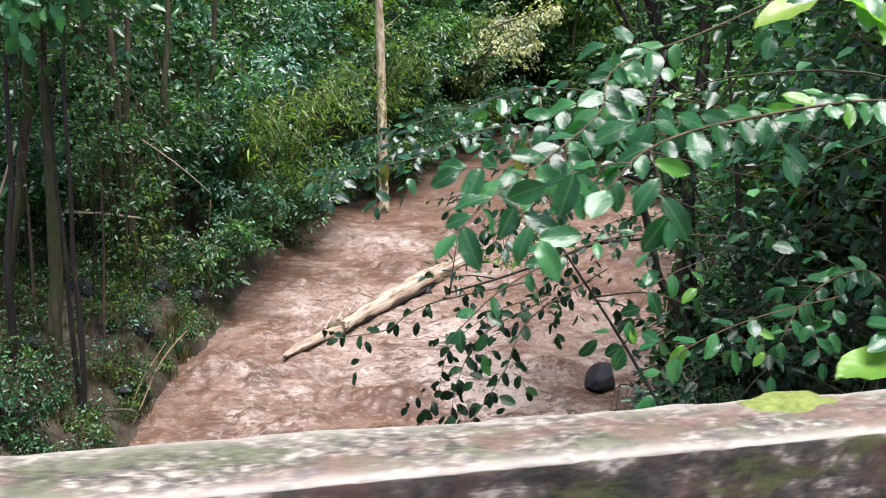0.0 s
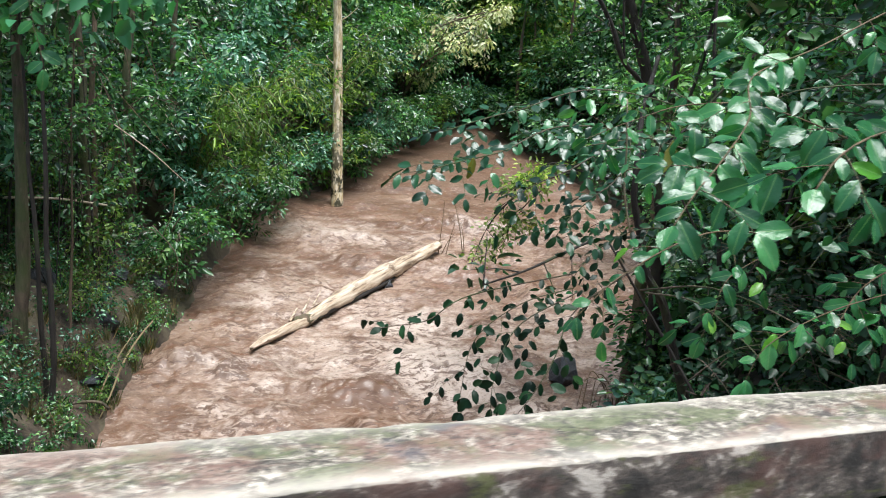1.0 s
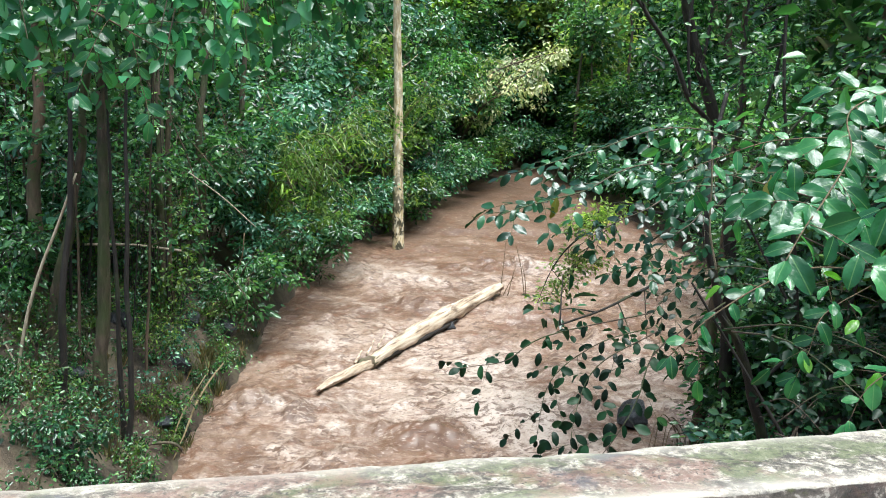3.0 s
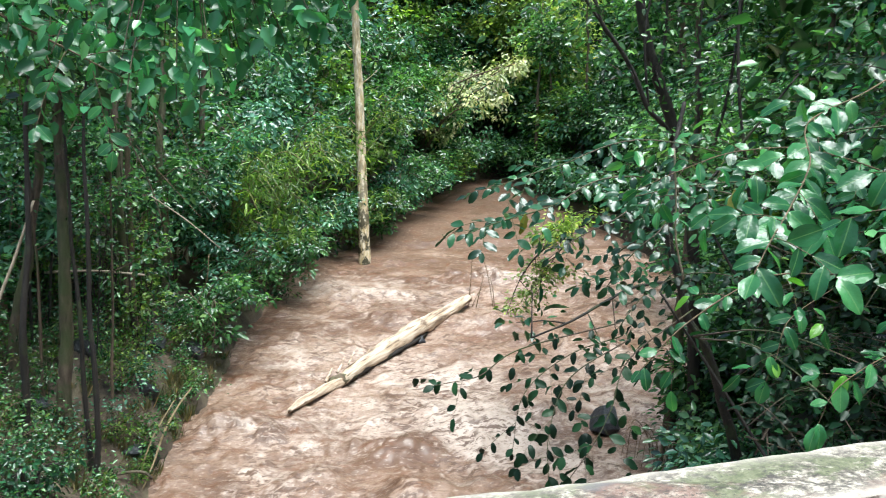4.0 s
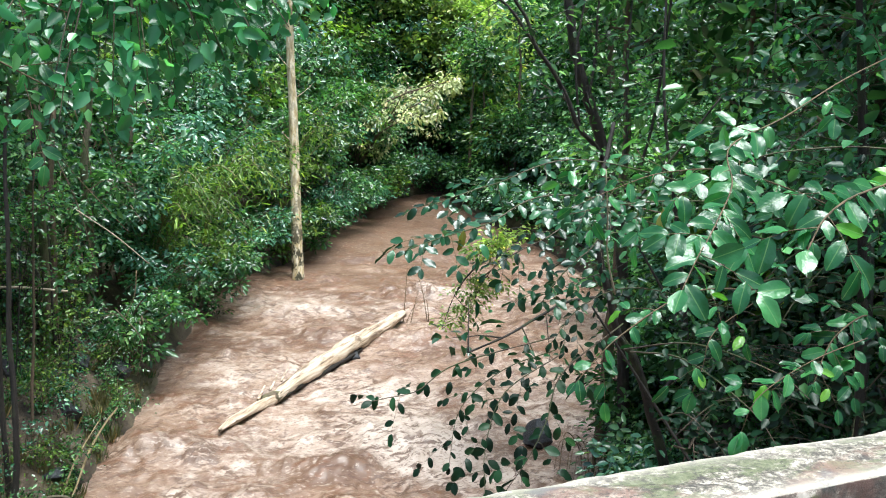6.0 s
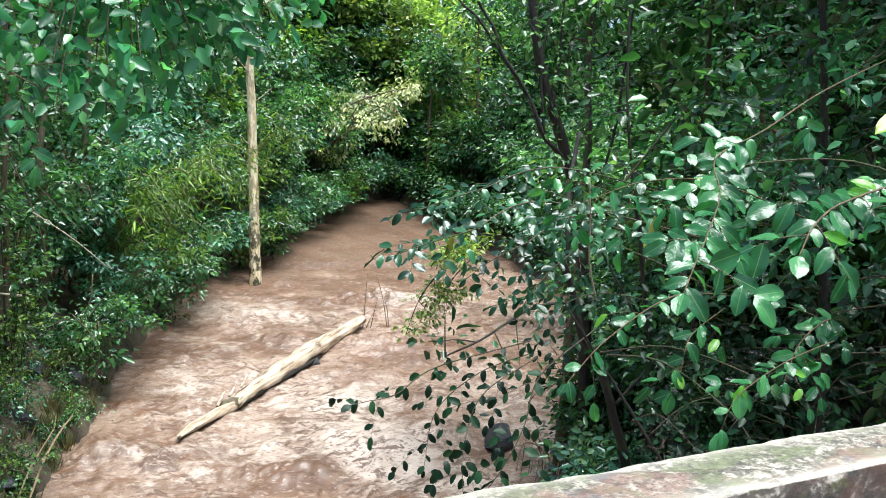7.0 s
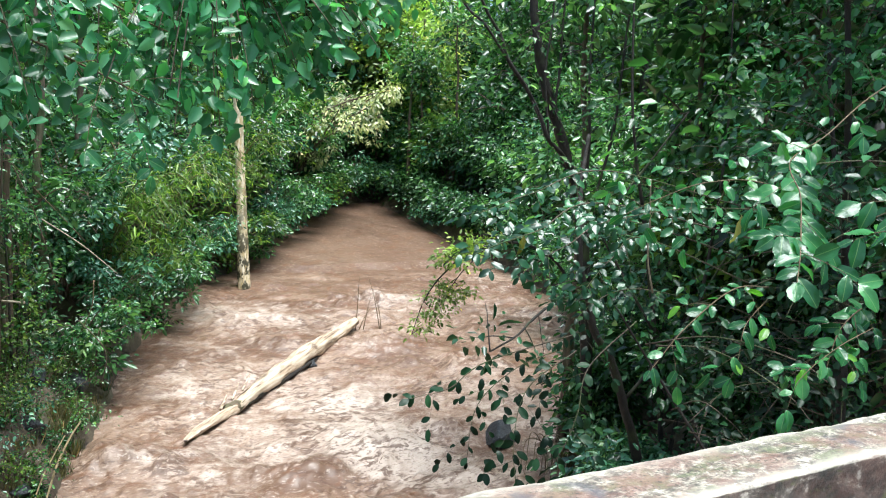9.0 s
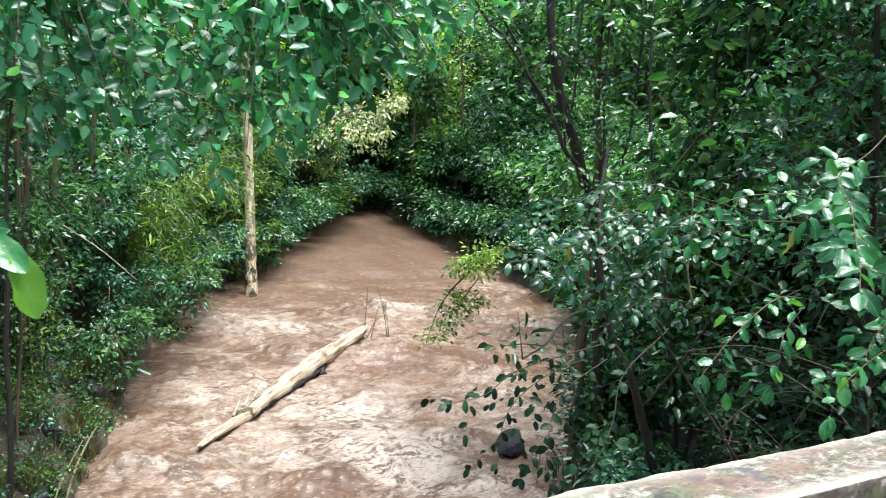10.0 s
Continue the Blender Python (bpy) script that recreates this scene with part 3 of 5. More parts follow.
def moss_cushion(u, w, length, width, seed):
    """A low cushion of moss on the top of the rail."""
    n = 26
    gx, gy = np.meshgrid(np.linspace(-1, 1, n), np.linspace(-1, 1, n))
    rad = np.hypot(gx, gy) * (1 + 0.25 * vnoise(gx * 2 + seed, gy * 2, seed))
    z = np.clip(1 - rad ** 2, -0.4, 1) * (0.012 + 0.004 * fbm(gx * 4, gy * 4, 3, seed))
    v = np.stack([gx * length / 2, gy * width / 2, z], -1).reshape(-1, 3)
    i, j = np.meshgrid(np.arange(n - 1), np.arange(n - 1), indexing="ij")
    q = np.stack([i * n + j, i * n + j + 1, (i + 1) * n + j + 1, (i + 1) * n + j], -1).reshape(-1, 4)
    ob = tagged(new("moss", mesh_np("moss", v, [q], MOSS, True)), "yellow-green moss cushion on the concrete rail", "moss")
    ob.matrix_basis = RAIL @ pose(u, w, 0.9, 0, 0, 8)


moss_cushion(0.96, 0.06, 0.22, 0.1, 3)


# ---- trees and shrubs ----
def limb_line(start, heading, length, lift, rnd, wobble=0.12, n=7):
    """A limb that leaves in a heading and curves up (lift > 0) or down."""
    t = np.linspace(0, 1, n)[:, None]
    h = unit(np.asarray(heading, float))
    w = rnd.normal(0, wobble * length, (n, 3)) * t * 0.5
    w = np.cumsum(w, 0) / 3
    return np.asarray(start) + h * length * t + np.array([0, 0, lift * length]) * t ** 2 + w


def grow_tree(name, place, height, radius, rnd, crown_from=0.35, crown_r=2.8, limbs=9, per=26, spread=0.5, size=0.2, leaf=LEAF_BUSH, bark=BARK_BROWN,
              lean=(0, 0), label="", category="tree", group="", twigs=6, flare=1.4):
    """A tree: tapered trunk, limbs and a crown of many small leaves in clumps."""
    root = tagged(empty_at(name, place), label, category, group)
    n = 12
    t = np.linspace(0, 1, n)
    line = np.stack([lean[0] * height * t ** 1.3, lean[1] * height * t ** 1.3, height * t - 0.3], -1)
    line[:, :2] += np.cumsum(rnd.normal(0, min(radius, 0.15) * 0.5, (n, 2)), 0) * (t > 0.05)[:, None]
    rad = radius * np.where(t < 0.06, flare, 1) * (1 - 0.75 * t)
    rnd.uniform(-1, 1, (n, 9))
    v, q, c = tube(bend(line, 4), rad, 10, 0.13, rs(n + limbs))
    part("trunk", mesh_np("trunk", v, [q, c], bark, True), root)
    tips = []
    for k in range(limbs):
        f = crown_from + (0.97 - crown_from) * (k + rnd.uniform(0, 0.8)) / limbs
        start = np.array([np.interp(f, t, line[:, a]) for a in range(3)])
        az = k * 2.4 + rnd.uniform(-0.5, 0.5)
        ln = crown_r * (1.1 - 0.55 * f) * rnd.uniform(0.75, 1.2)
        ll = limb_line(start, (math.cos(az), math.sin(az), rnd.uniform(0.15, 0.6)), ln, rnd.uniform(-0.1, 0.15), rnd)
        r0 = max(0.012, radius * (1 - 0.75 * f) * 0.5)
        pieces = [tube(ll, (r0, r0 * 0.25), 5, 0.05, rnd)]
        for s in np.linspace(0.35, 1.0, twigs):
            at = ll[min(int(s * 6), 6)]
            hd = rnd.normal(0, 1, 3) + [math.cos(az) * 0.8, math.sin(az) * 0.8, 0.2]
            tw = limb_line(at, hd, ln * rnd.uniform(0.25, 0.45), rnd.uniform(-0.35, 0.1), rnd, n=5)
            pieces.append(tube(tw, (r0 * 0.35, r0 * 0.12), 4, 0, rnd))
            tips += [tw[2], tw[3], tw[4]]
        tips += [ll[4], ll[5], ll[6]]
        vs, fs = join(pieces)
        part("limb", mesh_np("limb", vs, fs, bark, True), root)
    v, q = clumps(np.array(tips), per, spread, size, rnd)
    part("crown", mesh_np("crown", v, [q], leaf), root)
    return root


def grow_bush(name, place, height, radius, rnd, stems=7, per=24, spread=0.24, size=0.12, leaf=LEAF_BUSH, bark=BARK_BROWN, label="", category="bush", group="",
              heading=(0, 0), droop=0.3, aspect=0.45, thick=0.018):
    """A shrub: several arching stems, each with side twigs, and leaves in clumps along them."""
    root = tagged(empty_at(name, place), label, category, group)
    tips = []
    for k in range(stems):
        az = k * 2.4 + rnd.uniform(-0.4, 0.4)
        out = rnd.uniform(0.25, 1.0) * radius
        top = np.array([math.cos(az) * out + heading[0] * height, math.sin(az) * out + heading[1] * height, height * rnd.uniform(0.6, 1.0)])
        mid = top * [0.35, 0.35, 0.6] + rnd.normal(0, 0.06 * height, 3)
        end = top + np.array([math.cos(az) * 0.3, math.sin(az) * 0.3, -0.12]) * radius
        line = bend([np.array([math.cos(az), math.sin(az), 0]) * 0.1 - [0, 0, 0.2], mid, top, end], 4)
        pieces = [tube(line, (thick * 1.5, thick * 0.4), 5, 0.05, rnd)]
        for s in (0.3, 0.42, 0.54, 0.66, 0.78, 0.9):
            at = line[int(s * (len(line) - 1))]
            tw = limb_line(at, rnd.normal(0, 1, 3) + [math.cos(az) * 0.5, math.sin(az) * 0.5, 0.1], radius * rnd.uniform(0.3, 0.65), -0.2, rnd, n=4)
            pieces.append(tube(tw, (thick * 0.5, thick * 0.2), 4, 0, rnd))
            tips += [tw[2], tw[3]]
        tips.append(line[-1])
        vs, fs = join(pieces)
        part("stem", mesh_np("stem", vs, fs, bark, True), root)
    v, q = clumps(np.array(tips), int(per * 1.3), spread, size, rnd, droop, aspect)
    part("foliage", mesh_np("foliage", v, [q], leaf), root)
    return root


def rs(seed):
    return np.random.RandomState(seed)


# ---- pale trunk standing in the water ----
def pale_tree():
    base = np.array((3.3, 30.0, -3.5))
    root = tagged(empty_at("flooded_tree", base), "tall slender tree with pale ochre bark standing in the flood water", "tree")
    rnd = rs(5)
    line = bend([(0.14, 0, -0.6), (0.1, 0, 0.6), (0.02, 0.1, 2.4), (-0.06, 0.2, 4.5), (-0.16, 0.3, 6.6), (-0.34, 0.4, 9.5), (-0.5, 0.5, 13.5)], 6)
    v, q, c = tube(line, (0.3, 0.24, 0.215, 0.2, 0.185, 0.17, 0.155, 0.14, 0.12), 14, 0.09, rnd)
    part("trunk", mesh_np("trunk", v, [q, c], PALE_BARK, True), root)
    tips = []
    for k in range(9):
        az = k * 2.4
        ll = limb_line(line[-1 - 2 * (k // 3)], (math.cos(az), math.sin(az), 0.5), 2.6, 0.0, rnd)
        v, q, c = tube(ll, (0.07, 0.015), 5, 0.05, rnd)
        part("limb", mesh_np("limb", v, [q, c], PALE_BARK, True), root)
        tips += list(ll[2:])
    v, q = clumps(np.array(tips), 10, 0.6, 0.22, rnd)
    part("crown", mesh_np("crown", v, [q], LEAF_BUSH), root)
    for z0, az, ln in ((7.2, 0.4, 0.9), (5.6, 2.6, 0.5), (8.3, 3.4, 0.8)):
        ll = limb_line((-0.2, 0.3, z0), (math.cos(az), -0.3, 0.6), ln, 0.2, rnd)
        v, q, c = tube(ll, (0.03, 0.008), 5, 0, rnd)
        part("twig", mesh_np("twig", v, [q, c], PALE_BARK, True), root)


pale_tree()


# ---- stranded log ----
def stranded_log():
    a, b = np.array((-0.33, 17.0, -4.86)), np.array((6.05, 24.3, -3.84))
    span = b - a
    ln = np.linalg.norm(span)
    xax = span / ln
    yax = unit(np.cross((0, 0, 1.0), xax))
    zax = np.cross(xax, yax)
    root = tagged(new("log"), "pale stripped tree log stranded across the rapids", "log")
    root.empty_display_size = 0.2
    root.matrix_basis = Matrix([[xax[k], yax[k], zax[k], a[k]] for k in range(3)] + [[0, 0, 0, 1]])
    rnd = rs(9)

    def body(x0, x1, r, lift, seed, jag0, jag1, side=0.0, mat=LOG):
        n, k = 60, 18
        xs_ = np.linspace(x0, x1, n)
        ang = np.linspace(0, 2 * np.pi, k, endpoint=False)
        X, A = np.meshgrid(xs_, ang, indexing="ij")
        rr = np.interp(X, np.linspace(x0, x1, len(r)), r) * (1 + 0.22 * fbm(X * 1.5, np.cos(A) * 1.5 + np.sin(A) * 2.2, 3, seed) + 0.07 * vnoise(X * 0.6, A * 3, seed + 4))
        ends = rnd.uniform(0, 1, k)
        X = X - np.clip(1 - (X - x0) / 0.5, 0, 1) * ends[None] * jag0 * -1 - np.clip(1 - (x1 - X) / 0.5, 0, 1) * ends[None] * jag1
        bow = 0.06 * np.sin((xs_ - x0) / (x1 - x0) * np.pi * 1.5)[:, None]
        v = np.stack([X, rr * np.cos(A) + side + bow, rr * np.sin(A) + lift + 0.05 * vnoise(X, X * 0, seed + 7)], -1).reshape(-1, 3)
        i, j = np.meshgrid(np.arange(n - 1), np.arange(k), indexing="ij")
        q = np.stack([i * k + j, (i + 1) * k + j, (i + 1) * k + (j + 1) % k, i * k + (j + 1) % k], -1).reshape(-1, 4)
        v = np.vstack([v, [x0 + 0.1, side, lift], [x1 - 0.1, side, lift]])
        t = np.arange(k)
        caps = np.vstack([np.stack([t, (t + 1) % k, np.full(k, n * k)], -1), np.stack([(n - 1) * k + (t + 1) % k, (n - 1) * k + t, np.full(k, n * k + 1)], -1)])
        return mesh_np("trunk", v, [q, caps], mat, True)
    part("trunk", body(1.85, ln, (0.12, 0.18, 0.22, 0.245, 0.24, 0.22, 0.18, 0.13), 0.23, 71, 0.5, 0.1), root)
    part("broken_end", body(0.0, 2.7, (0.05, 0.1, 0.12, 0.13, 0.09), 0.2, 83, 0.15, 0.5, -0.03), root, "splintered thin end of the log")
    # dark body tucked below as the log's shadow line
    part("wet_bark", body(2.0, 6.6, (0.02, 0.06, 0.08, 0.09, 0.07, 0.03), 0.1, 77, 0.4, 0.5, -0.12, BARK_DARK), root, "dark strip standing in for the log's shaded underside")
    part("wet_bark", body(1.6, 2.5, (0.05, 0.165, 0.17, 0.05), 0.22, 79, 0.3, 0.3, -0.04, BARK_BROWN), root, "dark rotten break in the log")
    for x0, y0, z0, dx, dy, dz, r in ((1.7, 0.1, 0.3, 0.5, 0.1, 0.18, 0.05), (2.2, 0.1, 0.36, 0.45, 0.05, 0.2, 0.035), (2.7, 0.1, 0.4, 0.3, 0.0, 0.22, 0.03)):
        line = limb_line((x0, y0, z0), (dx, dy, dz), 0.5, 0.1, rnd)
        v, q, c = tube(line, (r, r * 0.3), 6, 0.15, rnd)
        part("snag", mesh_np("snag", v, [q, c], LOG, True), root)
    return root


stranded_log()


def rock(name, place, size, seed, label, turn=0.0):
    """An angular, water-worn boulder."""
    bm = bmesh.new()
    bmesh.ops.create_icosphere(bm, subdivisions=4, radius=1.0)
    rnd = rs(seed)
    cuts = [(unit(rnd.normal(0, 1, 3)), rnd.uniform(0.42, 0.75)) for _ in range(12)]
    for v in bm.verts:
        p = np.array(v.co)
        for nrm, d in cuts:
            over = p @ nrm - d
            if over > 0:
                p = p - nrm * over * 0.96
        p = p * (1 + 0.07 * noise.noise(Vector(p * 2.2) + Vector((seed, 0, 0))))
        v.co = p * np.array(size)
    me = bpy.data.meshes.new(name)
    bm.to_mesh(me)
    bm.free()
    me.materials.append(ROCK)
    ob = tagged(new(name, me), label, "rock")
    ob.matrix_basis = pose(*place, 0, 0, turn)
    return ob


rock("boulder", (6.85, 15.5, -4.8), (0.6, 0.5, 0.42), 3, "wet black boulder breaking through the flood water", 30)
rock("boulder", (3.75, 21.5, -4.2), (0.26, 0.22, 0.22), 4, "small dark rock wedged under the stranded log")
for k, (x, y, s) in enumerate(((-3.25, 16.3, 0.42), (-3.6, 17.6, 0.5), (-3.3, 18.6, 0.62), (-2.55, 19.0, 0.5), (-4.6, 16.6, 0.5), (-3.3, 14.9, 0.3), (-3.0, 20.5, 0.5), (-4.9, 14.7, 0.4),
                               (1.9, 32.2, 0.6), (0.9, 31.0, 0.55), (2.9, 33.2, 0.5), (-0.2, 29.3, 0.5))):
    rock("boulder", (x, y, ground_at(x, y) + s * 0.05), (s * 0.9, s * 0.75, s * 0.5), 20 + k, "dark wet boulder half buried in the creek bank", 40 * k)


def stick(name, points, radii, mat, label, category="branch", seed=0, sides=6):
    p = np.array(points, float)
    line = bend(p - p[0], 6)
    v, q, c = tube(line, radii, sides, 0.08, rs(seed))
    ob = tagged(new(name, mesh_np(name, v, [q, c], mat, True)), label, category)
    ob.location = p[0]
    return ob


stick("fallen_branch", [(-5.28, 17.3, -1.4), (-4.3, 17.3, -1.38), (-3.32, 17.3, -1.48)], (0.03, 0.025), BARK_STICK, "thin pale dead branch caught among the bank shrubs")
stick("fallen_branch", [(-4.06, 18.0, -3.71), (-3.7, 18.0, -3.45), (-3.3, 18.0, -3.13)], (0.045, 0.03), BARK_STICK, "short pale broken branch on the creek bank", seed=1)
stick("fallen_branch", [(-5.3, 16.4, -3.5), (-4.7, 16.5, -3.4), (-4.05, 16.5, -3.3)], (0.04, 0.025), BARK_BROWN, "thin brown dead branch lying on the bank", seed=2)
stick("reed_stalk", [(-3.08, 14.3, -5.0), (-2.92, 14.6, -4.64), (-2.74, 15.2, -4.17), (-2.54, 16.0, -3.95), (-2.35, 16.7, -3.85)], (0.014, 0.024, 0.018), REED, "bent straw-coloured dead branch at the water's edge", "branch", 3)
stick("reed_stalk", [(-3.2, 14.4, -5.0), (-2.98, 14.9, -4.3), (-2.62, 15.6, -3.75)], (0.02, 0.012), REED, "thin straw-coloured reed stalk at the water's edge", "reed", 4)
stick("tree_root", [(-4.0, 13.7, -5.0), (-3.8, 14.0, -4.66), (-3.4, 14.1, -4.55), (-3.05, 14.2, -4.6), (-2.9, 14.25, -4.75)], (0.018, 0.028, 0.03), BARK_WET, "bare reddish-brown root curling over the bank", "root", 5)
stick("leaning_branch", [(-5.5, 13.5, -3.4), (-5.32, 13.5, -2.2), (-5.08, 13.5, -1.26), (-4.8, 13.5, -0.5), (-4.5, 13.5, 0.4)], (0.03, 0.028, 0.02), BARK_STICK, "pale leaning dead branch among dark trunks", seed=6)
for k, (x, z, dx, dz) in enumerate(((6.05, -3.85, 0.12, 1.8), (6.95, -3.7, -0.45, 1.6), (7.0, -3.75, -0.2, 0.9), (6.3, -3.8, 0.3, 1.0), (6.1, -3.8, 0.5, 0.6))):
    stick("dead_twig", [(x, 24.2, z - 0.3), (x + dx * 0.5, 24.2, z + dz * 0.5), (x + dx, 24.3, z + dz)], (0.018, 0.008), BARK_TWIG, "thin bare twig caught at the log's upper end", "twig", 10 + k)

# ---- left bank ----
for k, (x, y, h, r, lx, mat) in enumerate(((-4.35, 14.5, 11, 0.13, 0.01, BARK_WET), (-3.78, 13.5, 9, 0.055, 0.0, BARK_DARK), (-3.98, 18.0, 10, 0.11, -0.03, BARK_WET), (-3.64, 18.2, 11, 0.09, 0.0, BARK_BROWN),
                                           (-5.3, 15.0, 9, 0.11, 0.13, BARK_WET), (-3.15, 20.5, 12, 0.12, -0.01, BARK_WET), (-5.95, 16.0, 12, 0.14, 0.0, BARK_BROWN), (-3.85, 14.0, 8, 0.05, -0.03, BARK_DARK),
                                           (-4.75, 13.4, 8, 0.07, 0.05, BARK_DARK), (-2.4, 23.5, 11, 0.12, 0.0, BARK_WET), (-5.6, 21.5, 12, 0.18, 0.0, BARK_BROWN), (-7.6, 19.5, 12, 0.2, 0.0, BARK_WET), (-4.6, 20.2, 12, 0.12, 0.02, BARK_WET))):
    grow_tree("forest_tree", (x, y, ground_at(x, y)), h, r, rs(100 + k), 0.82, 1.4, 5, 4, 0.4, 0.18, LEAF_DARK if k % 2 else LEAF_BUSH, mat, (lx, 0.0),
              "slender dark-trunked forest tree on the creek bank", group="bank trees")

for k in range(9):
    rnd = rs(300 + k)
    x, y = -6.4 + 3.6 * rnd.rand(), 13.5 + 6 * rnd.rand()
    z = ground_at(x, y)
    grow_tree("sapling", (x, y, z), rnd.uniform(5.5, 8), 0.032, rnd, 0.45, 1.0, 5, 5, 0.18, 0.11, LEAF_BUSH, BARK_DARK if k % 3 else BARK_BROWN, (rnd.normal(0, 0.04), 0), "thin straight sapling in the dark undergrowth", "sapling", "saplings", 3, 1.1)

BUSH_LEAVES = (LEAF_BUSH, LEAF_BLUE, LEAF_DARK, LEAF_BUSH, LEAF_YELLOW, LEAF_BLUE, LEAF_BUSH)
k = 0
for y in np.arange(17.6, 55, 1.25):
    rnd = rs(int(y * 10))
    far = (y - 17) / 28
    for row, (back, h, r) in enumerate(((0.5, 1.9, 1.0), (2.0, 3.2, 1.4), (4.6, 4.6, 1.9), (8.0, 6.0, 2.4))):
        if (row > 1 and (k + row) % 2) or (row < 2 and y < 19.4):
            k += 1
            continue
        yy = y + rnd.uniform(-0.5, 0.5)
        x = left_x(yy) - (back if y < 24 or row else 0.15) * rnd.uniform(0.8, 1.2) * (1 + 0.4 * far)
        leafk = BUSH_LEAVES[(k * 3 + row) % 7]
        grow_bush("shrub", (float(x), float(yy), ground_at(x, yy)), h * rnd.uniform(0.8, 1.25) * (1 + 0.3 * far), r * (1 + 0.3 * far), rnd, 6, 15 if row < 2 else 14, 0.13 + 0.05 * row + 0.08 * far,
                  0.125 + 0.035 * row + 0.07 * far, leafk, BARK_BROWN, "dense leafy shrub overhanging the flooded creek bank", group="bank shrubs", heading=(0.12, -0.05) if row < 2 else (0, 0))
        k += 1

for k in range(90):
    rnd = rs(5000 + k)
    y = 11.4 + 7.6 * rnd.rand()
    x = left_x(y) - 0.25 - 3.4 * rnd.rand() ** 1.3
    s = rnd.uniform(0.12, 0.4)
    grow_bush("bank_plant", (float(x), y, ground_at(x, y)), s, s * 0.6, rnd, 2, 6, 0.07, 0.06, (LEAF_BUSH, LEAF_YELLOW, LEAF_DARK)[k % 3], BARK_TWIG,
              "small leafy plant on the muddy bank", "plant", "bank plants", thick=0.007)
for k in range(3):
    rnd = rs(540 + k)
    x, y = -7.8 + 1.8 * rnd.rand(), 13 + 5 * rnd.rand()
    grow_bush("shrub", (x, y, ground_at(x, y)), rnd.uniform(1.4, 2.6), 1.0, rnd, 6, 18, 0.2, 0.12, (LEAF_DARK, LEAF_BUSH)[k % 2], BARK_DARK, "dark leafy understory shrub between trunks", group="bank shrubs")


for k in range(104):
    rnd = rs(8200 + k)
    y = 13.4 + 6.2 * rnd.rand() if k < 64 else 9.0 + 5.0 * rnd.rand()
    x = float(left_x(y)) - 0.3 - (3.4 if k < 64 else 5.0) * rnd.rand()
    grow_bush("twiggy_plant", (x, y, ground_at(x, y)), rnd.uniform(0.35, 1.0), 0.5, rnd, 3, 5, 0.1, 0.062, (LEAF_BUSH, LEAF_BLUE, LEAF_YELLOW, LEAF_BUSH)[k % 4], (BARK_TWIG, BARK_BROWN)[k % 2], "twiggy small-leaved plant on the muddy slope", "plant", "bank plants", thick=0.008)


def grass_tuft(x, y, seed, mat, h=0.5):
    """A tuft of thin arching blades."""
    rnd = rs(seed)
    n = 26
    az = rnd.uniform(0, 2 * np.pi, n)
    al = np.stack([np.cos(az) * 0.6, np.sin(az) * 0.6, np.ones(n)], -1)
    ln = h * rnd.uniform(0.5, 1.2, n)
    v, q = leaves(rnd.normal(0, 0.06, (n, 3)) * [1, 1, 0], al, np.stack([np.cos(az), np.sin(az), 0.5 + 0 * az], -1), ln, ln * 0.05 + 0.008)
    ob = tagged(new("grass_tuft", mesh_np("grass_tuft", v, [q], mat)), "tuft of thin grass at the muddy water's edge", "grass", "grass tufts")
    ob.location = (x, y, ground_at(x, y))


for k in range(130):
    rnd = rs(1500 + k)
    y = 12.8 + 7.5 * rnd.rand()
    x = float(left_x(y)) - 0.1 - 3.2 * rnd.rand() ** 1.6
    grass_tuft(x, y, 1600 + k, (LEAF_DRY, LEAF_DRY, LEAF_DARK, LEAF_DRY, LEAF_DRY)[k % 5], rnd.uniform(0.15, 0.38))
for k in range(26):
    rnd = rs(1700 + k)
    y = 8.5 + 9 * rnd.rand()
    x = float(right_x(y)) + 0.1 + 1.2 * rnd.rand()
    grass_tuft(x, y, 1750 + k, (LEAF_YELLOW, LEAF_DRY, LEAF_DRY)[k % 3], rnd.uniform(0.4, 0.9))
for k in range(16):
    rnd = rs(1800 + k)
    x, y = -6.2 + 3.0 * rnd.rand(), 13.2 + 5.5 * rnd.rand()
    x = min(x, float(left_x(y)) - 0.3)
    a, ln = rnd.uniform(0, np.pi), rnd.uniform(0.4, 1.1)
    x2, y2 = x + math.cos(a) * ln, y + math.sin(a) * ln
    stick("fallen_twig", [(x, y, ground_at(x, y) + 0.05), ((x + x2) / 2, (y + y2) / 2, ground_at((x + x2) / 2, (y + y2) / 2) + 0.12), (x2, y2, ground_at(x2, y2) + 0.1)], (0.018, 0.008),
          (BARK_STICK, BARK_BROWN, REED)[k % 3], "fallen dead twig lying on the litter of the bank", "twig", k)


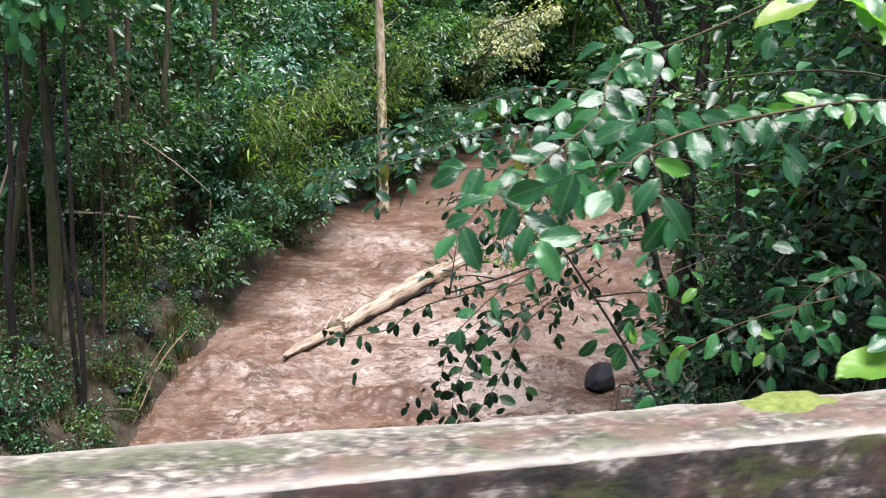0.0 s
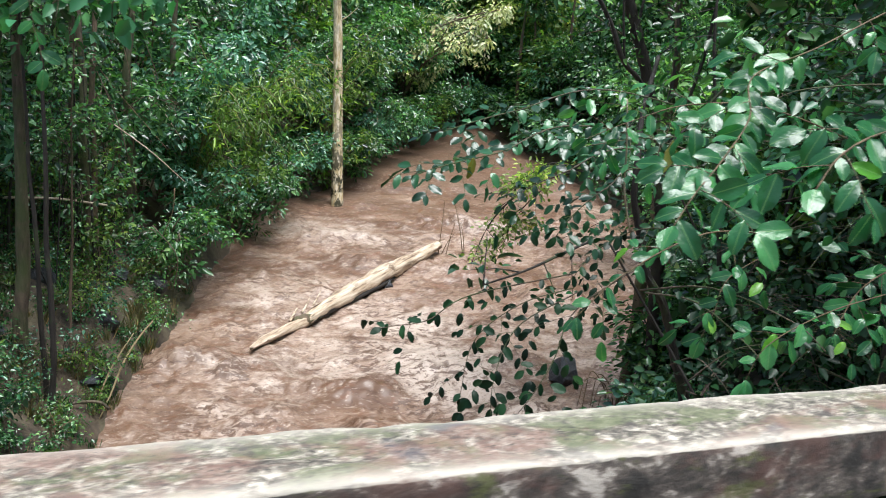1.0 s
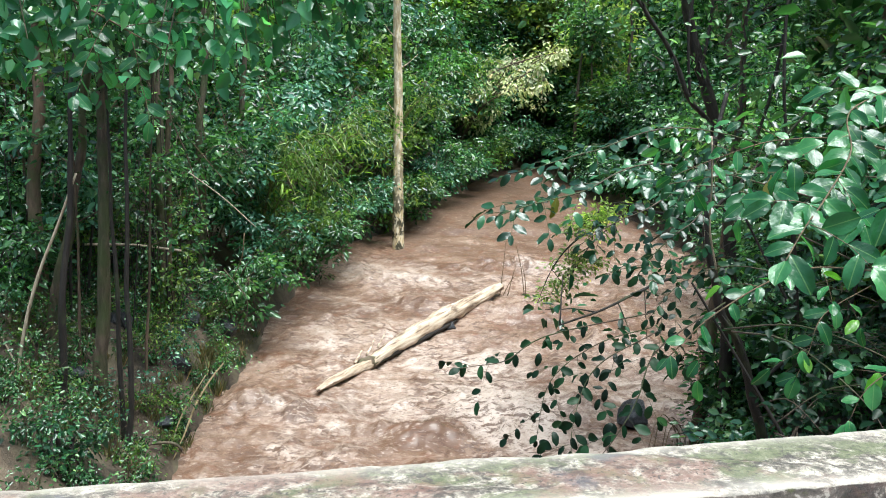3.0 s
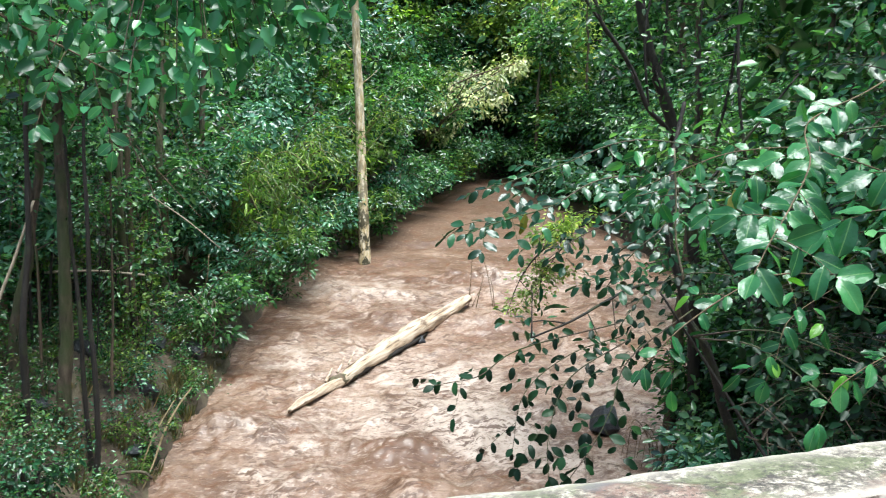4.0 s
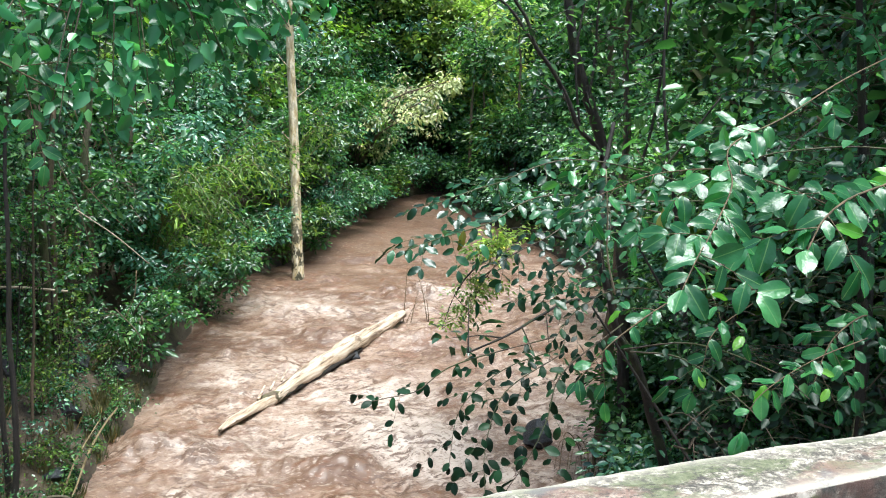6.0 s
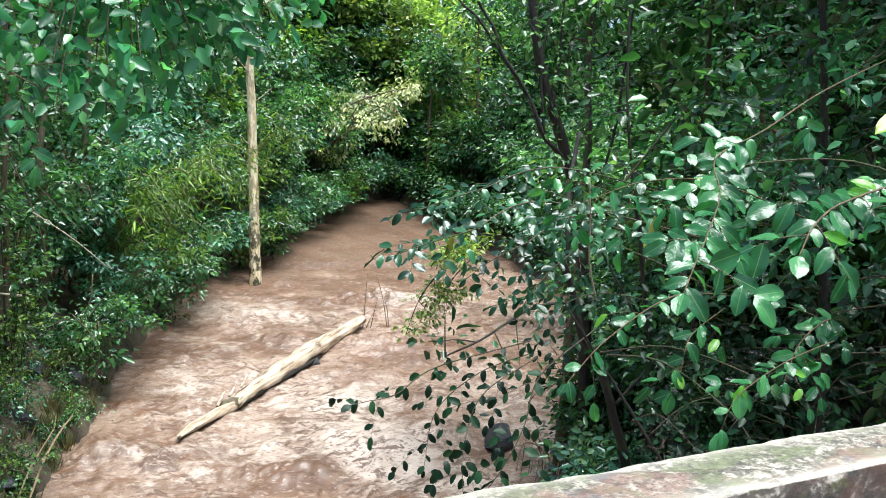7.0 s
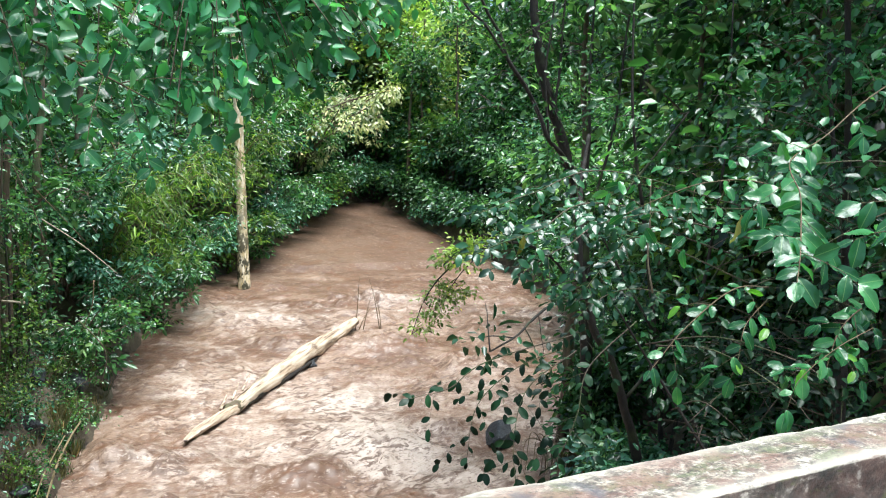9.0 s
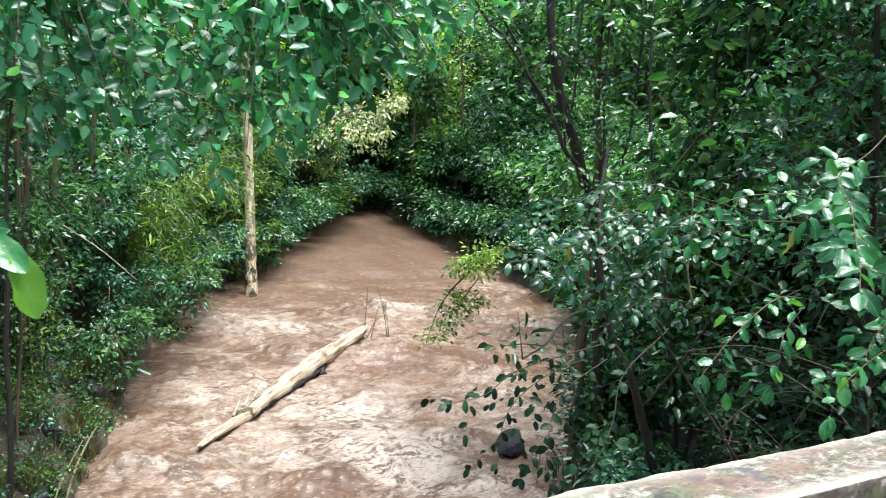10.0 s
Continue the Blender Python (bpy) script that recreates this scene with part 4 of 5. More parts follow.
def bamboo(place, height, canes, seed, heading, leaf, label):
    """Arching canes with long narrow hanging leaves."""
    rnd = rs(seed)
    root = tagged(empty_at("bamboo", place), label, "bamboo")
    pos, al = [], []
    for k in range(canes):
        az = rnd.uniform(-0.9, 0.9) + heading
        out = height * rnd.uniform(0.45, 0.8)
        h = height * rnd.uniform(0.75, 1.05)
        d = np.array([math.cos(az), math.sin(az), 0])
        line = bend([rnd.normal(0, 0.15, 3) * [1, 1, 0] - [0, 0, 0.2], d * out * 0.2 + [0, 0, h * 0.6], d * out * 0.65 + [0, 0, h], d * out * 1.1 + [0, 0, h * 0.82]], 8)
        v, q, c = tube(line, (0.03, 0.02, 0.006), 5, 0, rnd)
        part("cane", mesh_np("cane", v, [q, c], BARK_CANE, True), root)
        for s in rnd.uniform(0.3, 1, 130):
            p = line[int(s * (len(line) - 1))]
            pos.append(p + rnd.normal(0, 0.24, 3))
            al.append(d * 0.5 + rnd.normal(0, 0.8, 3) + [0, 0, -0.5])
    n = len(pos)
    ln = rnd.uniform(0.14, 0.32, n)
    v, q = leaves(np.array(pos), np.array(al), unit(rnd.normal(0, 0.6, (n, 3)) + [0, 0, 1]), ln, ln * 0.2)
    part("foliage", mesh_np("foliage", v, [q], leaf), root)


bamboo((-1.9, 22.8, ground_at(-1.9, 22.8)), 4.3, 9, 601, -0.5, LEAF_YELLOW, "clump of yellow-green bamboo arching over the bank")
bamboo((-0.6, 26.2, ground_at(-0.6, 26.2)), 5.2, 8, 602, -0.4, LEAF_YELLOW, "clump of yellow-green bamboo arching over the bank")
bamboo((3.0, 33.4, ground_at(3.0, 33.4)), 5.6, 8, 603, 0.0, LEAF_YELLOW, "fine-leaved bamboo arching towards the water")

for k in range(24):
    rnd = rs(5600 + k)
    y = 15.8 + 3.6 * rnd.rand()
    x = float(left_x(y)) - 1.1 - 3.2 * rnd.rand()
    grow_bush("thin_shrub", (x, y, ground_at(x, y)), rnd.uniform(1.4, 4.6), 0.6, rnd, 3, 7, 0.13, 0.1, (LEAF_BLUE, LEAF_BUSH, LEAF_YELLOW)[k % 3], BARK_DARK, "sparse thin-stemmed shrub in front of dark trunks", group="bank shrubs", thick=0.01)

for k in range(6):
    rnd = rs(5900 + k)
    y = 9.4 + 4.0 * rnd.rand()
    x = float(left_x(y)) - 0.7 - 4.0 * rnd.rand()
    grow_bush("shrub", (x, y, ground_at(x, y)), rnd.uniform(0.7, 1.3), 0.6, rnd, 5, 7, 0.13, 0.09, LEAF_SHADE, BARK_DARK, "low dark-leaved shrub on the near creek bank", group="bank shrubs")

for k in range(16):
    rnd = rs(2100 + k)
    y = 15.5 + 9 * rnd.rand()
    x = float(left_x(y)) - 0.1 - 2.6 * rnd.rand()
    z = ground_at(x, y) + rnd.uniform(2.5, 6.0)
    dx, dz = rnd.normal(0, 0.9), -rnd.uniform(0.8, 3.2)
    stick("liana", [(x, y - 0.4, z), (x + dx * 0.4 + rnd.normal(0, 0.2), y - 0.5, z + dz * 0.45), (x + dx, y - 0.4, z + dz)], (0.014, 0.01), (BARK_STICK, BARK_TWIG, BARK_BROWN)[k % 3], "thin hanging liana in front of the bank foliage", "liana", k, 5)

# ---- faded overhanging branch at the far bend ----
fad = grow_bush("faded_tree", (8.3, 42.8, ground_at(8.3, 42.8)), 6.3, 2.0, rs(640), 8, 16, 0.24, 0.2, LEAF_FADED, BARK_BROWN, "overhanging tree with faded cream-yellow foliage", "tree", heading=(0.52, -0.5), thick=0.04, droop=0.8)

# ---- woods all round, grown in a few forms and set out ----
FORMS = []
for k in range(7):
    FORMS.append(grow_tree("forest_tree", (-60 - 6 * k, 60, ground_at(-60 - 6 * k, 60)), (12, 14, 11, 15, 13, 10, 16)[k], (0.2, 0.26, 0.16, 0.3, 0.2, 0.15, 0.28)[k], rs(700 + k), 0.22, 3.6, 9, 24, 0.62, 0.3,
                           (LEAF_BUSH, LEAF_DARK, LEAF_BLUE, LEAF_BUSH, LEAF_YELLOW, LEAF_BUSH, LEAF_DARK)[k], BARK_BROWN if k % 2 else BARK_DARK, (0.02, 0), "tall leafy rainforest tree on the valley side", group="forest trees"))
UNDER = []
for k in range(5):
    UNDER.append(grow_bush("understory_shrub", (-60 - 6 * k, 66, ground_at(-60 - 6 * k, 66)), (3.5, 4.5, 3.0, 5.0, 4.0)[k], 2.2, rs(760 + k), 9, 22, 0.42, 0.24,
                           (LEAF_BUSH, LEAF_DARK, LEAF_BLUE, LEAF_BUSH, LEAF_YELLOW)[k], BARK_BROWN, "leafy understory shrub on the forest slope", group="understory shrubs"))


def set_out(forms, n, seed, x0, x1, y0, y1, gap, clear):
    rnd = rs(seed)
    done = []
    for _ in range(n * 30):
        x, y = rnd.uniform(x0, x1), rnd.uniform(y0, y1)
        if not (x < left_x(y) - clear or x > right_x(y) + clear) or (-5 < y < 4.5 and abs(x) < 22):
            continue
        if any((x - a) ** 2 + (y - b) ** 2 < gap ** 2 for a, b in done):
            continue
        done.append((x, y))
        s = rnd.uniform(0.8, 1.2)
        copy_thing(forms[rnd.randint(len(forms))], pose(x, y, ground_at(x, y) - 0.1, 0, 0, rnd.uniform(0, 360)) @ Matrix.Scale(s, 4))
        if len(done) == n:
            break


set_out(FORMS, 16, 801, -26, 8, 26, 62, 4.0, 8.0)
set_out(FORMS, 30, 802, 13, 48, 10, 62, 3.6, 4.0)
set_out(FORMS, 8, 803, 0, 11, 47, 62, 3.0, 1.0)
set_out(FORMS, 18, 806, 24, 52, 46, 70, 3.2, 1.0)
set_out(FORMS, 30, 805, -20, 70, 70, 95, 4.0, 0.5)
# unseen woods behind the bridge, added for shade and reflections
set_out(FORMS, 16, 804, -34, 34, -40, -14, 4.5, 3.0)
set_out(UNDER, 34, 811, -22, 14, 24, 58, 2.4, 3.0)
set_out(UNDER, 46, 812, 7, 40, 9, 60, 2.2, 0.9)
set_out(UNDER, 46, 813, 4, 40, 41, 62, 1.9, 0.6)

fresh = []
for k, (x, y, h) in enumerate(((18.5, 47.5, 11.0), (14.0, 52.5, 12.0), (18.6, 57.0, 16.0))):
    fresh.append(grow_tree("forest_tree", (x, y, ground_at(x, y)), h, 0.17, rs(880 + k), 0.3, 3.0, 12, 18, 0.6, 0.3, LEAF_FRESH, BARK_BROWN, (-0.05, -0.05), "slim tree with fresh yellow-green leaves at the creek bend", group="forest trees"))
for k, (x, y, s, turn) in enumerate(((17, 51, 1.1, 20), (21, 55.5, 1.15, 140), (14, 57, 1.2, 300), (19, 61, 1.2, 70), (22.5, 66, 1.3, 10), (11.5, 49.5, 1.0, 210), (15.6, 49.6, 0.95, 110))):
    copy_thing(fresh[1 + k % 2], pose(x, y, ground_at(x, y) - 0.1, 0, 0, turn) @ Matrix.Scale(s, 4))
for k, (x, y, s, turn) in enumerate(((27, 60, 1.2, 10), (10, 51, 1.1, 90), (32, 54, 1.2, 50))):
    copy_thing(FORMS[k % 4], pose(x, y, ground_at(x, y) - 0.1, 0, 0, turn) @ Matrix.Scale(s, 4))
for k, (x, y, h, r) in enumerate(((15.75, 43.0, 11, 0.13), (16.5, 43.2, 9, 0.11), (17.6, 41.0, 12, 0.12))):
    grow_tree("forest_tree", (x, y, ground_at(x, y)), h, r, rs(8900 + k), 0.7, 1.8, 5, 8, 0.5, 0.25, LEAF_BUSH, BARK_BROWN, (-0.01, 0), "slim grey-brown trunk at the bend of the creek", group="bank trees")
for y in np.arange(8.5, 52, 1.3):
    rnd = rs(2000 + int(y * 10))
    far = min(1.0, (y - 8) / 34)
    for row, (back, h, r) in enumerate(((1.0 if y < 22 else 0.7, 1.3, 0.55 if y < 22 else 0.9), (2.6, 2.8, 1.2), (4.6, 4.2, 1.9))):
        yy = y + rnd.uniform(-0.5, 0.5)
        x = right_x(yy) + back * rnd.uniform(0.85, 1.25) * (1 + 0.3 * far)
        leafk = (LEAF_DARK, LEAF_BUSH, LEAF_BUSH, LEAF_BLUE, LEAF_DARK)[int(y * 7 + row) % 5]
        grow_bush("shrub", (float(x), float(yy), ground_at(x, yy)), h * rnd.uniform(0.8, 1.25) * (1 + 0.25 * far), r * (1 + 0.3 * far), rnd, 4, 24, 0.24 + 0.06 * row + 0.1 * far,
                  0.14 + 0.02 * row + 0.08 * far, leafk, BARK_DARK, "dark leafy shrub at the foot of the wooded bank", group="bank shrubs", heading=(-0.12, -0.05) if row < 2 else (0, 0))

for k, (x, y, sc) in enumerate(((11.0, 47.0, 0.9), (12.6, 48.4, 1.0), (14.2, 50.0, 1.0), (15.8, 51.6, 1.1), (9.8, 45.2, 0.8))):
    copy_thing(UNDER[k % 4], pose(x, y, ground_at(x, y) - 0.1, 0, 0, 70 * k) @ Matrix.Scale(sc, 4))
# extra trees at the edge of view, added to darken the right bank
for k, (x, y, turn) in enumerate(((9.0, 7.6, 20), (11.0, 10.8, 140), (9.6, 5.2, 200), (12.5, 7.0, 300))):
    copy_thing(FORMS[(k * 2 + 1) % 6], pose(x, y, ground_at(x, y) - 0.1, 0, 0, turn))

# ---- right bank: two dark-stemmed trees ----
def stem_tree(name, place, stems, foliage, seed, leaf, per, spread, size, label, twig=(0.5, 1.3)):
    root = tagged(empty_at(name, place), label, "tree")
    rnd = rs(seed)
    base = np.array(place)
    tips = []
    for pts, r0, r1 in stems:
        line = bend(np.array(pts) - base, 6)
        v, q, c = tube(line, (r0, (r0 + r1) / 2, r1), 8, 0.16, rnd)
        part("stem", mesh_np("stem", v, [q, c], BARK_DARK, True), root)
        m = len(line)
        for s in np.linspace(0.45, 1, foliage):
            tw = limb_line(line[int(s * (m - 1))], rnd.normal(0, 1, 3) + [0, 0, 0.1], rnd.uniform(*twig), -0.15, rnd, n=5)
            v, q, c = tube(tw, (0.009, 0.003), 4, 0, rnd)
            part("twig", mesh_np("twig", v, [q, c], BARK_DARK, True), root)
            tips += [tw[2], tw[3], tw[4]]
    v, q = clumps(np.array(tips), per, spread, size, rnd)
    part("foliage", mesh_np("foliage", v, [q], leaf), root)
    return root


stem_tree("dark_stemmed_tree", (7.5, 13.0, ground_at(7.5, 13.0)),
          (([(7.5, 13.0, -4.6), (7.2, 12.9, -1.0), (6.9, 12.95, 0.8), (6.45, 13.0, 2.18), (5.95, 13.0, 3.34), (5.7, 13.0, 4.2), (5.55, 13.0, 5.2), (5.4, 13.0, 8.0)], 0.13, 0.07),
           ([(6.8, 12.9, 0.9), (5.95, 12.1, 1.8), (5.46, 12.0, 2.2), (5.19, 12.0, 2.69), (4.87, 12.0, 3.15), (4.51, 12.0, 3.55), (4.33, 12.0, 3.96), (3.95, 12.0, 4.48), (3.2, 12.0, 6.0)], 0.05, 0.025),
           ([(4.51, 12.0, 3.55), (4.0, 12.0, 4.11), (3.6, 12.0, 4.4), (2.8, 12.0, 5.4)], 0.028, 0.015),
           ([(6.1, 12.9, 2.7), (6.2, 12.9, 3.6), (6.15, 12.8, 4.6), (6.3, 12.8, 7.0)], 0.03, 0.018),
           ([(6.9, 12.9, 0.6), (6.95, 12.8, 2.2), (6.85, 12.8, 3.6), (6.9, 12.8, 6.5)], 0.035, 0.02),
           ([(7.0, 12.9, 0.4), (7.5, 12.8, 2.4), (7.7, 12.8, 4.5), (8.0, 12.8, 7.5)], 0.035, 0.02),
           ([(5.46, 12.0, 2.2), (5.3, 12.0, 3.4), (5.4, 12.0, 4.6), (5.2, 12.0, 6.2)], 0.024, 0.012)),
          7, 905, LEAF_BUSH, 8, 0.26, 0.12, "dark multi-stemmed tree on the far side of the creek")
stem_tree("dark_stemmed_tree", (6.2, 9.5, ground_at(6.2, 9.5)),
          (([(6.2, 9.5, -4.9), (5.95, 9.5, -3.2), (5.55, 9.5, -2.1), (5.25, 9.5, -1.35), (4.88, 9.5, -0.85), (4.72, 9.5, -0.35), (4.53, 9.5, 0.2), (4.5, 9.5, 0.7), (4.6, 9.7, 1.4), (4.9, 10.0, 2.2)], 0.085, 0.03),
           ([(4.68, 9.5, -0.32), (3.76, 9.0, -0.29), (2.77, 8.0, -0.29), (1.96, 7.0, -0.23), (1.29, 6.4, -0.23)], 0.024, 0.008),
           ([(4.5, 9.5, 0.5), (5.2, 9.3, 1.4), (6.0, 9.0, 2.6)], 0.03, 0.012),
           ([(5.55, 9.5, -2.0), (6.2, 9.2, -1.0), (7.0, 9.0, 0.4)], 0.03, 0.012)),
          4, 915, LEAF_SHADE, 6, 0.16, 0.12, "leaning dark-trunked tree at the water's edge", (0.3, 0.7))
grow_tree("forest_tree", (7.6, 13.9, ground_at(7.6, 13.9)), 12, 0.15, rs(960), 0.75, 2.0, 7, 10, 0.5, 0.2, LEAF_BUSH, BARK_BROWN, (-0.03, 0), "straight brown-barked tree behind the dark stems", group="bank trees")
grow_tree("forest_tree", (9.4, 12.2, ground_at(9.4, 12.2)), 11, 0.1, rs(961), 0.7, 2.0, 7, 10, 0.5, 0.2, LEAF_BUSH, BARK_BROWN, (-0.04, 0.02), "straight brown-barked tree behind the dark stems", group="bank trees")
stem_tree("slender_tree", (6.9, 9.8, ground_at(6.9, 9.8)),
          (([(6.9, 9.8, -4.6), (6.6, 9.9, -2.0), (6.2, 10.0, 0.5), (5.9, 10.2, 2.6), (5.9, 10.4, 5.0)], 0.05, 0.015),
           ([(6.8, 9.8, -3.5), (7.1, 9.6, -0.5), (7.4, 9.6, 2.2), (7.5, 9.8, 4.6)], 0.04, 0.012),
           ([(6.4, 9.9, -1.0), (5.7, 10.4, 0.4), (5.3, 10.9, 1.4)], 0.025, 0.008)),
          13, 925, LEAF_BUSH, 9, 0.26, 0.13, "slender small-leaved tree on the dark bank")
stem_tree("yellow_leaved_tree", (8.6, 14.4, ground_at(8.6, 14.4)),
          (([(8.6, 14.4, -5.0), (8.4, 14.4, -2.6), (7.6, 14.4, -0.6), (6.4, 14.4, 0.05), (5.3, 14.5, -0.15), (4.6, 14.5, -0.65), (4.2, 14.5, -1.2), (3.95, 14.5, -1.9)], 0.05, 0.006),
           ([(5.6, 14.45, -0.1), (5.1, 14.5, -0.55), (4.75, 14.5, -1.05), (4.6, 14.5, -1.5)], 0.014, 0.005),
           ([(6.2, 14.4, 0.05), (5.4, 14.2, 0.25), (4.9, 14.2, 0.0), (4.6, 14.2, -0.3)], 0.014, 0.005)),
          10, 935, LEAF_FRESH, 14, 0.13, 0.085, "small-leaved yellow-green branch hanging over the flood", (0.2, 0.5))
for k in range(16):
    rnd = rs(1900 + k)
    a = rnd.uniform(-0.6, 1.2)
    x, y = 7.5 + rnd.normal(0, 0.25), 13.7 + rnd.normal(0, 0.25)
    z = float(water_z(y)) + 0.1
    p = [(x, y, z - 0.2), (x - 0.2 * math.cos(a), y - 0.1, z + 0.5), (x - 0.8 * math.cos(a), y - 0.3, z + 0.7 + 0.3 * rnd.rand()), (x - 1.0 * math.cos(a), y - 0.4, z + 0.2)]
    stick("bare_twig", p, (0.016, 0.007), BARK_STICK if k % 2 else BARK_TWIG, "bare dead twig in a tangle at the waterline", "twig", k, 5)


# ---- near shrub beside the bridge ----
def blade_mesh(name, mat, curl, width, seed):
    """A broad pointed leaf, one long, with a folded midrib and a wavy edge."""
    rnd = rs(seed)
    prof = ((0.0, 0.03), (0.06, 0.17), (0.16, 0.32), (0.3, 0.44), (0.46, 0.5), (0.62, 0.49), (0.76, 0.42), (0.88, 0.29), (0.96, 0.13), (1.0, 0.02))
    v, f = [], []
    for k, (u, w) in enumerate(prof):
        z = -curl * u * u
        edge = [w * rnd.uniform(0.9, 1.08) for _ in range(2)]
        for s in (-1, -0.5, 0, 0.5, 1):
            v.append((u, s * edge[int(s > 0)] * width, z + abs(s) * w * 0.22 * width + 0.025 * rnd.normal() * abs(s) + 0.02 * math.sin(9 * u + seed) * s * s))
    for k in range(len(prof) - 1):
        for s in range(4):
            f.append((k * 5 + s, k * 5 + s + 1, k * 5 + s + 6, k * 5 + s + 5))
    BLADE_SHAPES[(mat.name, seed)] = (np.array(v), np.array(f))
    return mesh_np(name, np.array(v), [np.array(f)], mat, True)


BLADE_SHAPES = {}
BLADES = [blade_mesh("leaf", LEAF_NEAR, c, w, s) for c, w, s in ((0.12, 0.56, 1), (0.28, 0.52, 2), (0.05, 0.6, 3), (0.4, 0.54, 4))]
BLADES_YOUNG = [blade_mesh("leaf", LEAF_YOUNG, c, w, s) for c, w, s in ((0.15, 0.48, 5), (0.3, 0.5, 6))]
BLADE_OLD = [blade_mesh("leaf", LEAF_OLD, 0.35, 0.4, 7)]


def leaf_pose(p, along, up, length):
    a = unit(np.asarray(along, float))
    s = unit(np.cross(up, a))
    n = np.cross(a, s)
    m = Matrix([[a[k], s[k], n[k], p[k]] for k in range(3)] + [[0, 0, 0, 1]])
    return m @ Matrix.Scale(length, 4)


def leafy_branch(root, points, radii, rnd, size, gap, blades=BLADES, twigs=0, twig_len=0.35, tilt=(-0.35, -0.75, 0.85), droop=0.3, bare=0.15, bark=BARK_TWIG, young=0.0, single=True, joined=LEAF_SPRAY_SHADED):
    """A branch whose single leaves stand left and right along it and along its side twigs."""
    base = np.array(root.location)
    bark = bark if single else BARK_WET
    line = bend(np.array(points) - base, 8)
    m = len(line)
    v, q, c = tube(line, radii, 6, 0.06, rnd)
    br = part("branch", mesh_np("branch", v, [q, c], bark, True), root)
    runs = [(line, bare)]
    for k in range(twigs):
        s = 0.2 + 0.75 * (k + rnd.rand() * 0.5) / twigs
        i = int(s * (m - 1))
        d = unit(line[min(i + 1, m - 1)] - line[max(i - 1, 0)])
        side = unit(np.cross(d, tilt)) * (1 if k % 2 else -1)
        tw = limb_line(line[i], d * 0.7 + side * 0.9 + rnd.normal(0, 0.2, 3), twig_len * rnd.uniform(0.7, 1.3), -0.25, rnd, 0.06, 9)
        v, q, c = tube(tw, (radii[-1] * 0.8, radii[-1] * 0.4), 4, 0, rnd)
        part("twig", mesh_np("twig", v, [q, c], bark, True), br)
        runs.append((tw, 0.2))
    spots = []
    for run, b in runs:
        seg = np.linalg.norm(np.diff(run, axis=0), axis=1)
        total = seg.sum()
        cum = np.concatenate([[0], np.cumsum(seg)])
        for k, s in enumerate(np.arange(b * total, total + 1e-6, gap)):
            p = np.array([np.interp(s, cum, run[:, a]) for a in range(3)])
            i = min(np.searchsorted(cum, s), len(run) - 1)
            d = unit(run[i] - run[max(i - 1, 0)])
            side = unit(np.cross(d, tilt)) * (1 if k % 2 else -1)
            al = d * 0.55 + side * 0.85 + [0, 0, -droop] + rnd.normal(0, 0.22, 3)
            spots.append((p, al, unit(np.array(tilt) + rnd.normal(0, 0.42, 3))))
        d = unit(run[-1] - run[-2])
        spots.append((run[-1], d + [0, 0, -droop] + rnd.normal(0, 0.15, 3), unit(np.array(tilt) + rnd.normal(0, 0.42, 3))))
    if not single:
        shapes = [sh for (mn, _), sh in BLADE_SHAPES.items() if mn == LEAF_NEAR.name]
        vs, fs, off = [], [], 0
        for p, al, up in spots:
            v, f = shapes[rnd.randint(len(shapes))]
            m = np.array(leaf_pose(p, al, up, size * rnd.uniform(0.7, 1.2)))
            vs.append(v @ m[:3, :3].T + m[:3, 3]), fs.append(f + off)
            off += len(v)
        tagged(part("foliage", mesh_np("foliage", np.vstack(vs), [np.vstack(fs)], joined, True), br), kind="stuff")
        return br
    for p, al, up in spots:
        pick = BLADES_YOUNG if rnd.rand() < young else blades
        ob = part("leaf", pick[rnd.randint(len(pick))], br)
        ob.matrix_basis = leaf_pose(p, al, up, size * rnd.uniform(0.7, 1.2))
    return br


def spray_fill(root, starts, targets, rnd, size, count, leaf, bark=BARK_WET, up=(-0.35, -0.5, 1.0)):
    """Outer branches with their leaves: from the nearest stem point towards each target."""
    base = np.array(root.location)
    starts = np.array(starts)
    for tgt in targets:
        tgt = np.array(tgt)
        near = starts[np.argmin(np.linalg.norm(starts - tgt, axis=1) + rnd.uniform(0, 0.6, len(starts)))]
        d = tgt - near
        ln = np.linalg.norm(d)
        a = tgt - d / ln * min(ln, 1.3) + [0, 0, -0.1]
        line = bend([a - base, (a + tgt) / 2 - base + [0, 0, 0.12], tgt - base, tgt - base + unit(d) * 0.25 + [0, 0, -0.12]], 4)
        v, q, c = tube(line, (0.007, 0.003), 4, 0, rnd)
        br = part("branch", mesh_np("branch", v, [q, c], bark, True), root)
        at = line[(rnd.uniform(0.2, 1, count) * (len(line) - 1)).astype(int)] + rnd.normal(0, 0.1, (count, 3))
        al = unit(d) * 0.5 + rnd.normal(0, 0.6, (count, 3)) + [0, 0, -0.15]
        size_k = size * rnd.uniform(0.65, 1.25, count)
        v, q = leaves(at, al, unit(rnd.normal(0, 0.5, (count, 3)) + up), size_k, size_k * 0.58)
        tagged(part("foliage", mesh_np("foliage", v, [q], leaf), br), kind="stuff")


